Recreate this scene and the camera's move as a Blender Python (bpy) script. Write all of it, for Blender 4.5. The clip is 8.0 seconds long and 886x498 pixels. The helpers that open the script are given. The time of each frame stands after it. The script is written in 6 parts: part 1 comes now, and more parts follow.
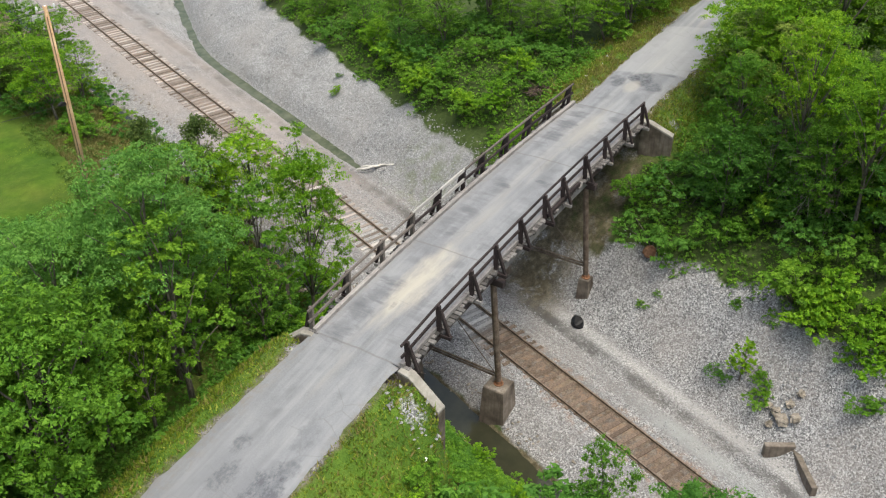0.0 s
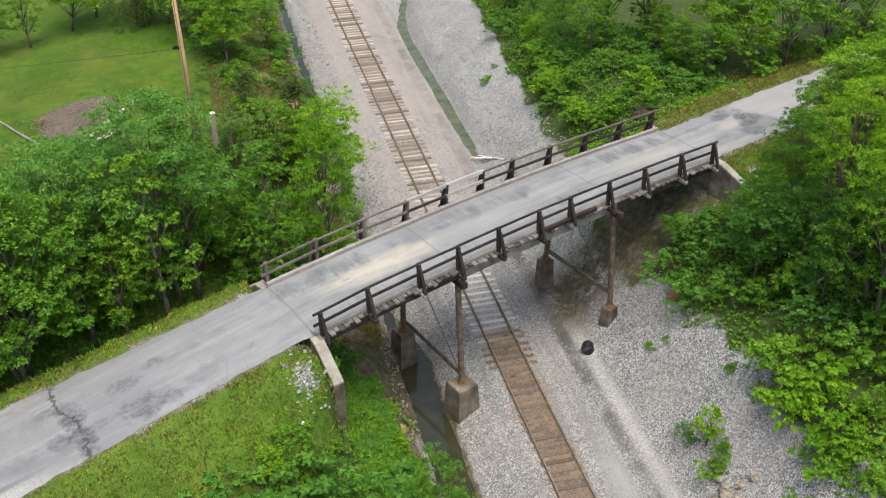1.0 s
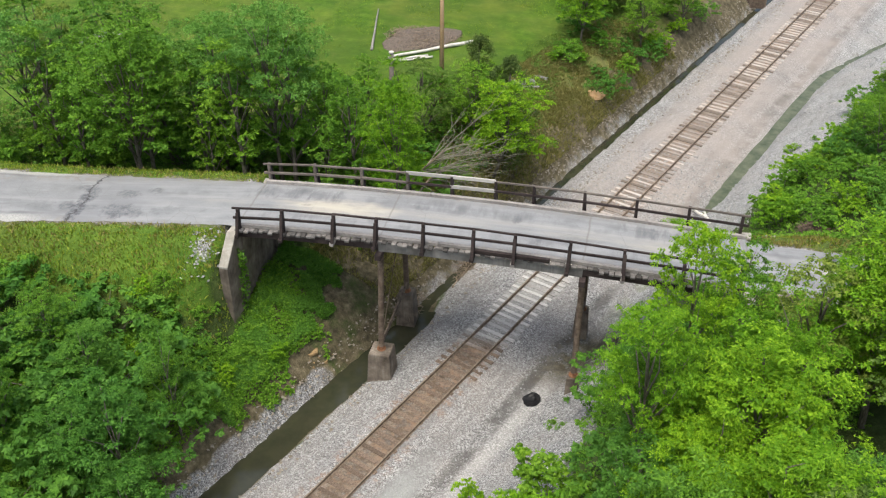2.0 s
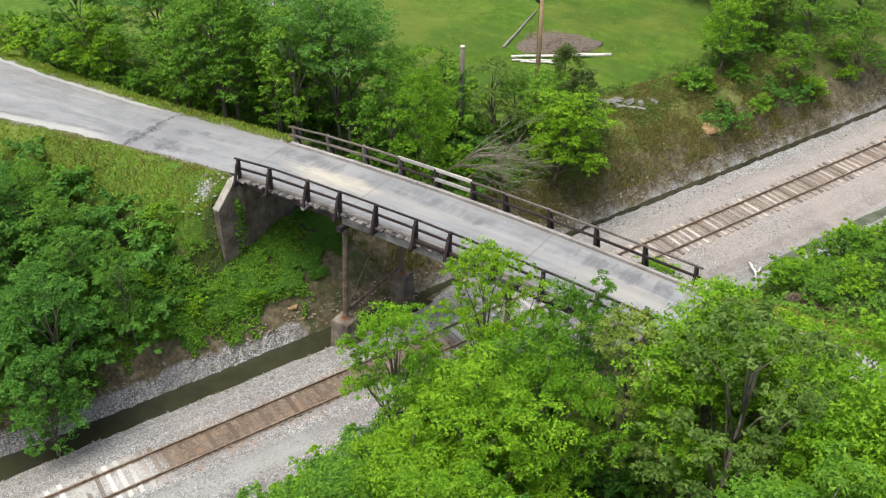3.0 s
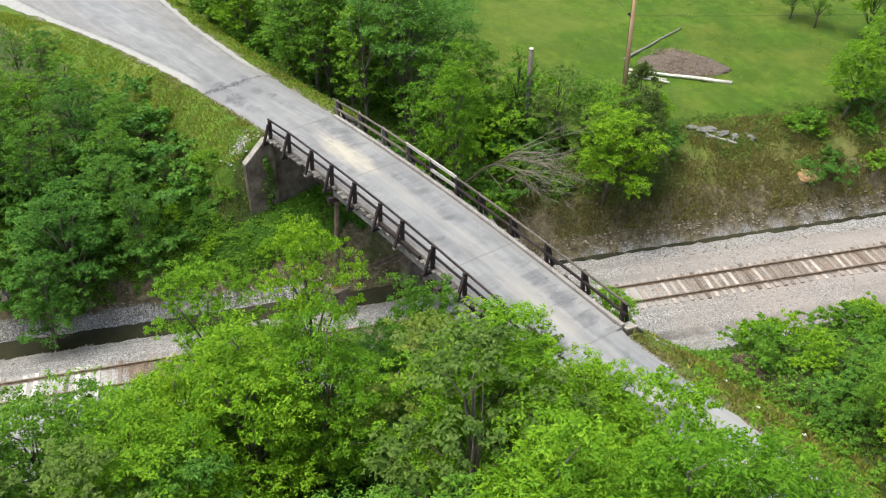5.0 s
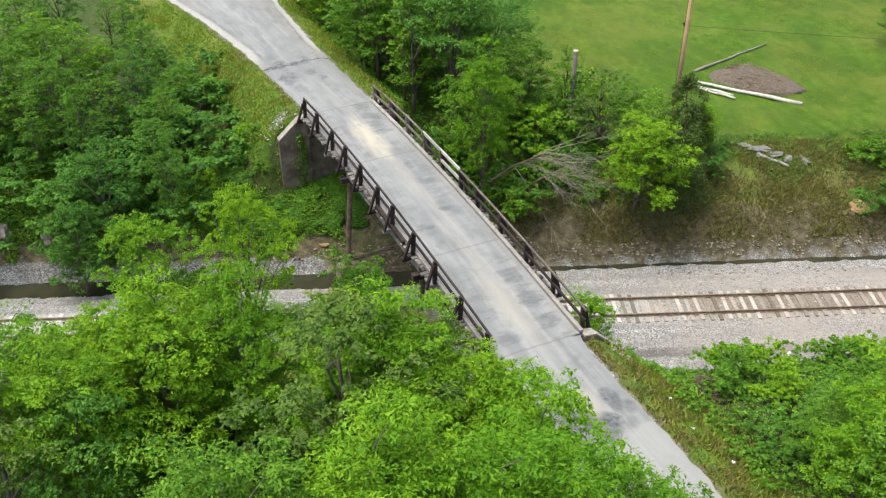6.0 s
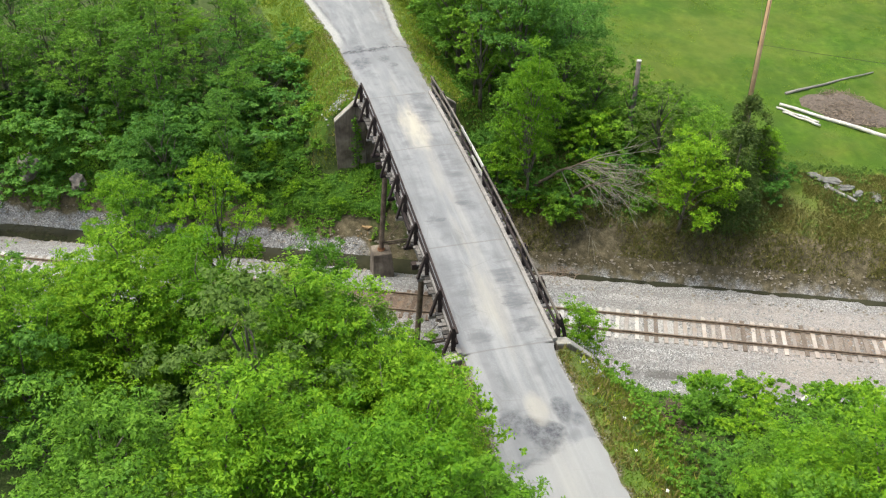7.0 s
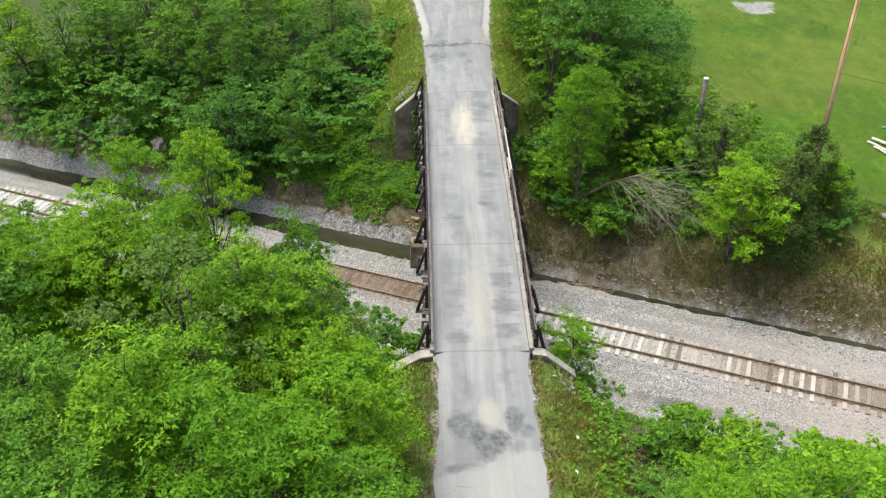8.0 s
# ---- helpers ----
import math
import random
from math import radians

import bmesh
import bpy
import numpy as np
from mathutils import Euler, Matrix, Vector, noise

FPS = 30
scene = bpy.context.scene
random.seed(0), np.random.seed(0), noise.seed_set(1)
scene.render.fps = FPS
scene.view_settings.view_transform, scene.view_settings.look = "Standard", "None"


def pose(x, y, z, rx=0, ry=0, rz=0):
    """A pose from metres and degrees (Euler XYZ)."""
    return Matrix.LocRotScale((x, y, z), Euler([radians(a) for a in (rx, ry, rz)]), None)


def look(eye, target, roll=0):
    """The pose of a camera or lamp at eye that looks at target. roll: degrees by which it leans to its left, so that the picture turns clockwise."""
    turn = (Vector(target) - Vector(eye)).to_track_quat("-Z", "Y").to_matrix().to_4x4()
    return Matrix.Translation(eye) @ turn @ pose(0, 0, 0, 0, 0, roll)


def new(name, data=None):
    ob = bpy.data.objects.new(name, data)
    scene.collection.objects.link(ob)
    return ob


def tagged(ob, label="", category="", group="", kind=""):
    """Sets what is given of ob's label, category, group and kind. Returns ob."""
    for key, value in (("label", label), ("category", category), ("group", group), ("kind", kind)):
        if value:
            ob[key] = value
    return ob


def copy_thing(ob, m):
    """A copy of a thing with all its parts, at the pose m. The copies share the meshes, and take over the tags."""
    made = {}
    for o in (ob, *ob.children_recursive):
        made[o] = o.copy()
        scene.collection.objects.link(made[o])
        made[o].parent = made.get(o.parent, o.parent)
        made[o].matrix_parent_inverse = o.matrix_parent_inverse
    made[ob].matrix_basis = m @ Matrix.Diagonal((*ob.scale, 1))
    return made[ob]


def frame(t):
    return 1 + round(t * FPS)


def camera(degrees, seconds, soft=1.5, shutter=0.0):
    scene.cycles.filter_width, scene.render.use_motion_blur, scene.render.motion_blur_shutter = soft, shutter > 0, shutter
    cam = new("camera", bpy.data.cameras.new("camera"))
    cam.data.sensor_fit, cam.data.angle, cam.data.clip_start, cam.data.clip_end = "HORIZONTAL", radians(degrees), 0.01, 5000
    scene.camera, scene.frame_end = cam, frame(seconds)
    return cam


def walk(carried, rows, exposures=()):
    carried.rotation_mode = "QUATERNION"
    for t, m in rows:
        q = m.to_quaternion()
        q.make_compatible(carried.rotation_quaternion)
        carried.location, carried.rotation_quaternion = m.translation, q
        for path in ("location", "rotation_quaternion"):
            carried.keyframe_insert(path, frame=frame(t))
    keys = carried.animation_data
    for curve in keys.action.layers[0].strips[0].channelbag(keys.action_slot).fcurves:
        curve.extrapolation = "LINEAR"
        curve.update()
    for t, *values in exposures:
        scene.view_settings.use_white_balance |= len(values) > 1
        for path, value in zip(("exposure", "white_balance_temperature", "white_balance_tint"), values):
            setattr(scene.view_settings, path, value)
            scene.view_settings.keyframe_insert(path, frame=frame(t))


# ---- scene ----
cam = camera(48.6, 8.0, soft=1.22)
# seconds, eye x y z, yaw, pitch, roll
ROWS = [
    (0.0, -23.684, -18.833, 32.365, -58.363, -33.724, -0.362),
    (0.1, -23.612, -19.035, 32.387, -58.033, -33.733, -0.339),
    (0.2, -23.519, -19.350, 32.422, -57.526, -33.748, -0.300),
    (0.3, -23.305, -19.839, 32.473, -56.704, -33.771, -0.252),
    (0.4, -22.869, -20.563, 32.539, -55.431, -33.805, -0.203),
    (0.5, -22.114, -21.583, 32.623, -53.569, -33.855, -0.161),
    (0.6, -21.045, -23.019, 32.729, -51.039, -33.924, -0.126),
    (0.7, -19.730, -24.830, 32.858, -47.933, -34.011, -0.094),
    (0.8, -18.157, -26.836, 33.000, -44.368, -34.109, -0.062),
    (0.9, -16.316, -28.857, 33.147, -40.463, -34.209, -0.032),
    (1.0, -14.196, -30.711, 33.292, -36.335, -34.306, -0.002),
    (1.1, -11.751, -32.496, 33.437, -31.855, -34.400, 0.030),
    (1.2, -8.987, -34.332, 33.588, -26.944, -34.497, 0.064),
    (1.3, -5.975, -36.074, 33.739, -21.797, -34.594, 0.096),
    (1.4, -2.784, -37.576, 33.887, -16.608, -34.689, 0.123),
    (1.5, 0.516, -38.693, 34.027, -11.571, -34.780, 0.140),
    (1.6, 3.980, -39.432, 34.152, -6.700, -34.866, 0.141),
    (1.7, 7.653, -39.890, 34.267, -1.865, -34.950, 0.127),
    (1.8, 11.455, -40.056, 34.379, 2.954, -35.031, 0.111),
    (1.9, 15.305, -39.918, 34.497, 7.775, -35.109, 0.101),
    (2.0, 19.122, -39.464, 34.631, 12.619, -35.182, 0.110),
    (2.1, 22.940, -38.611, 34.783, 17.524, -35.251, 0.140),
    (2.2, 26.711, -37.618, 34.938, 22.360, -35.317, 0.174),
    (2.3, 29.577, -36.596, 34.888, 26.214, -35.218, 0.113),
    (2.4, 31.378, -35.836, 34.855, 28.700, -35.155, 0.073),
    (2.5, 32.485, -35.320, 34.835, 30.254, -35.115, 0.049),
    (2.6, 33.229, -34.952, 34.821, 31.311, -35.088, 0.032),
    (2.7, 33.836, -34.638, 34.810, 32.181, -35.066, 0.018),
    (2.8, 34.396, -34.338, 34.800, 32.989, -35.045, 0.005),
    (2.9, 34.952, -34.029, 34.789, 33.797, -35.025, -0.008),
    (3.0, 35.529, -33.697, 34.778, 34.642, -35.003, -0.021),
    (3.1, 36.119, -33.346, 34.767, 35.513, -34.981, -0.035),
    (3.2, 36.720, -32.975, 34.755, 36.408, -34.958, -0.049),
    (3.3, 37.342, -32.577, 34.743, 37.340, -34.934, -0.064),
    (3.4, 37.967, -32.110, 34.762, 38.317, -34.958, -0.051),
    (3.5, 38.589, -31.639, 34.781, 39.293, -34.982, -0.039),
    (4.0, 41.589, -29.174, 34.869, 44.166, -35.073, 0.009),
    (4.5, 44.466, -26.474, 34.949, 49.144, -35.150, -0.012),
    (4.7, 45.525, -25.305, 34.973, 51.204, -35.156, -0.030),
    (5.2, 48.170, -22.264, 34.992, 56.437, -35.173, -0.057),
    (5.8, 51.098, -18.404, 35.013, 62.900, -35.196, -0.083),
    (6.0, 51.952, -17.070, 35.039, 65.106, -35.204, -0.097),
    (6.5, 53.668, -13.586, 35.132, 70.836, -35.277, -0.110),
    (7.0, 55.021, -10.009, 35.248, 76.688, -35.416, 0.062),
    (7.5, 55.822, -6.318, 35.358, 82.584, -35.524, 0.090),
    (8.0, 56.193, -2.562, 35.423, 88.416, -35.619, 0.000),
]
walk(cam, [(t, pose(x, y, z, 90 + pitch, 0, yaw) @ pose(0, 0, 0, 0, 0, roll)) for t, x, y, z, yaw, pitch, roll in ROWS],
     exposures=((0.0, 0.5, 6650, 3), (1.0, 0.54, 6650, 4), (2.0, 0.62, 6650, 4), (3.5, 0.7, 6650, 3.5), (6.0, 0.77, 6700, 1.5), (8.0, 0.8, 6700, 1)))

# ---- light: a bright overcast afternoon ----
world = bpy.data.worlds.new("sky")
scene.world = world
world.use_nodes = True
nt = world.node_tree
sky = nt.nodes.new("ShaderNodeTexSky")
sky.sky_type = "NISHITA"
sky.sun_disc = False
sky.sun_elevation, sky.sun_rotation = radians(74), radians(200)
sky.dust_density, sky.ozone_density, sky.air_density = 6.0, 0.6, 1.0
nt.links.new(sky.outputs[0], nt.nodes["Background"].inputs[0])
nt.nodes["Background"].inputs[1].default_value = 0.148
sun_data = bpy.data.lights.new("sun", "SUN")
sun_data.energy, sun_data.angle, sun_data.color = 1.4, radians(36), (1.0, 0.98, 0.95)
sun = new("sun", sun_data)
sun.matrix_world = look((-6, -16, 60), (0, 0, 0))

# ---- materials ----


def material(name, rough=0.85, metal=0.0):
    m = bpy.data.materials.new(name)
    m.use_nodes = True
    b = m.node_tree.nodes["Principled BSDF"]
    b.inputs["Roughness"].default_value, b.inputs["Metallic"].default_value = rough, metal
    b.inputs["Specular IOR Level"].default_value = 0.3
    return m


class Nodes:
    """Short hand for wiring shader nodes."""

    def __init__(self, m):
        self.t = m.node_tree
        self.b = self.t.nodes["Principled BSDF"]

    def put(self, socket, value):
        if isinstance(value, bpy.types.NodeSocket):
            self.t.links.new(value, socket)
        elif value is not None:
            socket.default_value = value

    def pos(self):
        return self.t.nodes.new("ShaderNodeNewGeometry").outputs["Position"]

    def island(self):
        return self.t.nodes.new("ShaderNodeNewGeometry").outputs["Random Per Island"]

    def rand(self):
        return self.t.nodes.new("ShaderNodeObjectInfo").outputs["Random"]

    def local(self):
        return self.t.nodes.new("ShaderNodeTexCoord").outputs["Object"]

    def stretch(self, vec, s):
        n = self.t.nodes.new("ShaderNodeMapping")
        self.put(n.inputs["Vector"], vec)
        n.inputs["Scale"].default_value = s
        return n.outputs[0]

    def noise(self, vec, scale, detail=4.0, rough=0.55, distort=0.0):
        n = self.t.nodes.new("ShaderNodeTexNoise")
        self.put(n.inputs["Vector"], vec)
        n.inputs["Scale"].default_value, n.inputs["Detail"].default_value = scale, detail
        n.inputs["Roughness"].default_value, n.inputs["Distortion"].default_value = rough, distort
        return n.outputs["Fac"]

    def cells(self, vec, scale, out="Color", feature="F1"):
        n = self.t.nodes.new("ShaderNodeTexVoronoi")
        n.feature = feature
        self.put(n.inputs["Vector"], vec)
        n.inputs["Scale"].default_value = scale
        return n.outputs[out]

    def ramp(self, fac, *stops):
        n = self.t.nodes.new("ShaderNodeValToRGB")
        self.put(n.inputs[0], fac)
        e = n.color_ramp.elements
        while len(e) < len(stops):
            e.new(0.5)
        for s, (p, c) in zip(e, stops):
            s.position = p
            s.color = (*c, 1) if isinstance(c, tuple) else (c, c, c, 1)
        return n.outputs[0]

    def mix(self, fac, a, b, mode="MIX"):
        n = self.t.nodes.new("ShaderNodeMix")
        n.data_type, n.blend_type = "RGBA", mode
        self.put(n.inputs[0], fac)
        for s, v in ((n.inputs[6], a), (n.inputs[7], b)):
            self.put(s, (*v, 1) if isinstance(v, tuple) else v)
        return n.outputs[2]

    def math(self, op, a, b=None, c=None):
        n = self.t.nodes.new("ShaderNodeMath")
        n.operation = op
        for s, v in zip(n.inputs, (a, b, c)):
            self.put(s, v)
        return n.outputs[0]

    def split(self, vec):
        n = self.t.nodes.new("ShaderNodeSeparateXYZ")
        self.put(n.inputs[0], vec)
        return n.outputs

    def bump(self, height, strength=0.5, dist=0.02):
        n = self.t.nodes.new("ShaderNodeBump")
        self.put(n.inputs["Height"], height)
        n.inputs["Strength"].default_value, n.inputs["Distance"].default_value = strength, dist
        self.put(self.b.inputs["Normal"], n.outputs[0])

    def color(self, c):
        self.put(self.b.inputs["Base Color"], c)

    def span(self, value, a, b, soft):
        """1 where value lies between a and b, with soft edges."""
        lo = self.t.nodes.new("ShaderNodeMapRange")
        lo.interpolation_type = "SMOOTHSTEP"
        self.put(lo.inputs[0], value)
        lo.inputs[1].default_value, lo.inputs[2].default_value = a - soft, a + soft
        hi = self.t.nodes.new("ShaderNodeMapRange")
        hi.interpolation_type = "SMOOTHSTEP"
        self.put(hi.inputs[0], value)
        hi.inputs[1].default_value, hi.inputs[2].default_value = b - soft, b + soft
        return self.math("MULTIPLY", lo.outputs[0], self.math("SUBTRACT", 1.0, hi.outputs[0]))


def leaf_material(name, dark, mid, light):
    m = material(name, 0.6)
    n = Nodes(m)
    n.b.inputs["Specular IOR Level"].default_value = 0.22
    # tone carries random tint and, on leaf sprays, the painted shade of inner leaves
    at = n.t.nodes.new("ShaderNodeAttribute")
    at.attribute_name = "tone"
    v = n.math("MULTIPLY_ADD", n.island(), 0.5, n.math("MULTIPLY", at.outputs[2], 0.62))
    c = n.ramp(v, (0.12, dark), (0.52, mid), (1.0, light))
    tone = n.ramp(n.rand(), (0.0, (0.72, 0.82, 0.75)), (0.5, (1.0, 1.0, 1.0)), (1.0, (1.28, 1.16, 0.95)))
    c = n.mix(1.0, c, tone, "MULTIPLY")
    n.color(c)
    out = n.t.nodes["Material Output"]
    tr = n.t.nodes.new("ShaderNodeBsdfTranslucent")
    n.put(tr.inputs[0], n.mix(0.5, c, (0.27, 0.42, 0.03), "MIX"))
    mx = n.t.nodes.new("ShaderNodeMixShader")
    mx.inputs[0].default_value = 0.3
    n.t.links.new(n.b.outputs[0], mx.inputs[1])
    n.t.links.new(tr.outputs[0], mx.inputs[2])
    n.t.links.new(mx.outputs[0], out.inputs[0])
    return m


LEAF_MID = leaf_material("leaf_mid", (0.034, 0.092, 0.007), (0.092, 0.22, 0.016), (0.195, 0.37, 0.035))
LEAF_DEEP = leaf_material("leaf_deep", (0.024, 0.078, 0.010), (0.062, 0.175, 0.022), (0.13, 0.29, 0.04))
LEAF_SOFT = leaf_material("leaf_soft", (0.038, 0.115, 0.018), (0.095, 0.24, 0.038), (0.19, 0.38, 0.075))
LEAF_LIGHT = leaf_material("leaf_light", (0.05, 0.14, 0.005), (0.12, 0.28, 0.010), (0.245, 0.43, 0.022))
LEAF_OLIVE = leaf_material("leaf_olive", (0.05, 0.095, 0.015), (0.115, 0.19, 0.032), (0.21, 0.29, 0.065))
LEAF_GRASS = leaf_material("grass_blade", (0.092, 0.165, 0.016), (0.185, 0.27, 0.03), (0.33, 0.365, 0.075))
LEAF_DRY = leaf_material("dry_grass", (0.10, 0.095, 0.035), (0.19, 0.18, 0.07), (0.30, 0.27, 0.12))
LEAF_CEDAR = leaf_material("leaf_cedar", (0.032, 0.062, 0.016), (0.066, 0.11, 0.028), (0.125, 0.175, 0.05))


def bark_material():
    m = material("bark", 0.95)
    n = Nodes(m)
    p = n.local()
    f = n.noise(n.stretch(p, (6, 6, 1.2)), 3.0, 5)
    n.color(n.ramp(f, (0.3, (0.07, 0.06, 0.046)), (0.55, (0.165, 0.145, 0.115)), (0.8, (0.32, 0.295, 0.25))))
    n.bump(f, 0.6, 0.03)
    return m


BARK = bark_material()


def timber_material(name, dark, mid, light, low=0.75, high=1.25):
    m = material(name, 0.9)
    n = Nodes(m)
    p = n.pos()
    g = n.noise(n.stretch(p, (2.5, 14, 14)), 2.2, 6, 0.65)
    w = n.noise(p, 1.3, 3)
    c = n.ramp(g, (0.25, dark), (0.5, mid), (0.8, light))
    c = n.mix(n.ramp(w, (0.4, 0.0), (0.75, 0.6)), c, light)
    tone = n.ramp(n.rand(), (0.0, low), (1.0, high))
    n.color(n.mix(1.0, c, tone, "MULTIPLY"))
    n.bump(g, 0.5, 0.01)
    return m


DARK_TIMBER = timber_material("creosoted_timber", (0.012, 0.009, 0.009), (0.028, 0.020, 0.020), (0.07, 0.055, 0.053))
GREY_TIMBER = timber_material("weathered_timber", (0.12, 0.105, 0.10), (0.27, 0.25, 0.24), (0.44, 0.42, 0.40))
WORN_TIMBER = timber_material("worn_timber", (0.05, 0.042, 0.037), (0.135, 0.115, 0.10), (0.25, 0.22, 0.20))
PALE_TIMBER = timber_material("bleached_timber", (0.30, 0.28, 0.26), (0.45, 0.43, 0.40), (0.6, 0.58, 0.55))
DECK_TIMBER = timber_material("deck_timber", (0.03, 0.026, 0.025), (0.135, 0.122, 0.118), (0.36, 0.35, 0.34), 0.3, 1.25)
POLE_WOOD = timber_material("pole_wood", (0.25, 0.14, 0.065), (0.41, 0.26, 0.145), (0.54, 0.41, 0.27))


def concrete_material(name, a, b, c):
    m = material(name, 0.92)
    n = Nodes(m)
    p = n.pos()
    f = n.noise(p, 1.1, 6, 0.62)
    s = n.noise(n.stretch(p, (5, 5, 0.5)), 1.6, 4)
    col = n.ramp(f, (0.3, a), (0.55, b), (0.8, c))
    col = n.mix(n.ramp(s, (0.45, 0.0), (0.75, 0.55)), col, a)
    n.color(col)
    n.bump(n.noise(p, 14, 5), 0.4, 0.02)
    return m


STEEL_GREY = concrete_material("grey_painted_steel", (0.10, 0.095, 0.09), (0.22, 0.215, 0.21), (0.34, 0.335, 0.33))
CONCRETE = concrete_material("concrete", (0.20, 0.185, 0.16), (0.38, 0.36, 0.32), (0.52, 0.49, 0.44))
OLD_CONCRETE = concrete_material("stained_concrete", (0.06, 0.048, 0.038), (0.19, 0.16, 0.132), (0.36, 0.32, 0.275))


def rust_material():
    m = material("rusty_steel", 0.7, 0.2)
    n = Nodes(m)
    p = n.pos()
    f = n.noise(p, 3.0, 6, 0.65)
    n.color(n.ramp(f, (0.3, (0.07, 0.05, 0.038)), (0.55, (0.165, 0.128, 0.10)), (0.8, (0.30, 0.25, 0.205))))
    n.bump(f, 0.3, 0.01)
    return m


RUST = rust_material()


def rail_material():
    m = material("rail_steel", 0.5, 0.3)
    n = Nodes(m)
    p = n.pos()
    f = n.noise(p, 5.0, 5)
    n.color(n.ramp(f, (0.3, (0.13, 0.095, 0.07)), (0.7, (0.32, 0.255, 0.195))))
    return m


RAIL = rail_material()


def tie_material():
    m = material("tie_timber", 0.95)
    n = Nodes(m)
    p = n.pos()
    y = n.split(p)[1]
    g = n.noise(n.stretch(n.local(), (3, 16, 16)), 2.0, 5)
    brown = n.ramp(g, (0.3, (0.08, 0.057, 0.043)), (0.6, (0.185, 0.14, 0.108)), (0.85, (0.33, 0.265, 0.215)))
    pale = n.ramp(g, (0.3, (0.33, 0.32, 0.31)), (0.6, (0.50, 0.49, 0.48)), (0.85, (0.64, 0.63, 0.62)))
    zone = n.math("MAXIMUM", n.span(y, 0.4, 200.0, 0.9), n.span(y, -60.0, -15.5, 1.2))
    k = n.math("MULTIPLY", zone, n.ramp(n.math("ADD", n.rand(), n.math("MULTIPLY", n.span(y, 1.0, 10.0, 1.5), 0.3)), (0.1, 0.25), (0.55, 1.0)))
    fouled = n.math("MULTIPLY", n.span(y, 10.0, 200.0, 3.0), n.ramp(n.noise(p, 1.3, 5, 0.7), (0.35, 0.35), (0.6, 0.85)))
    k = n.math("MULTIPLY", k, n.math("SUBTRACT", 1.0, n.math("MULTIPLY", fouled, 0.1)))
    pale = n.mix(fouled, pale, (0.35, 0.29, 0.25))
    n.color(n.mix(1.0, n.mix(k, brown, pale), n.ramp(n.rand(), (0.0, 0.72), (1.0, 1.25)), "MULTIPLY"))
    n.bump(g, 0.5, 0.015)
    return m


TIE = tie_material()


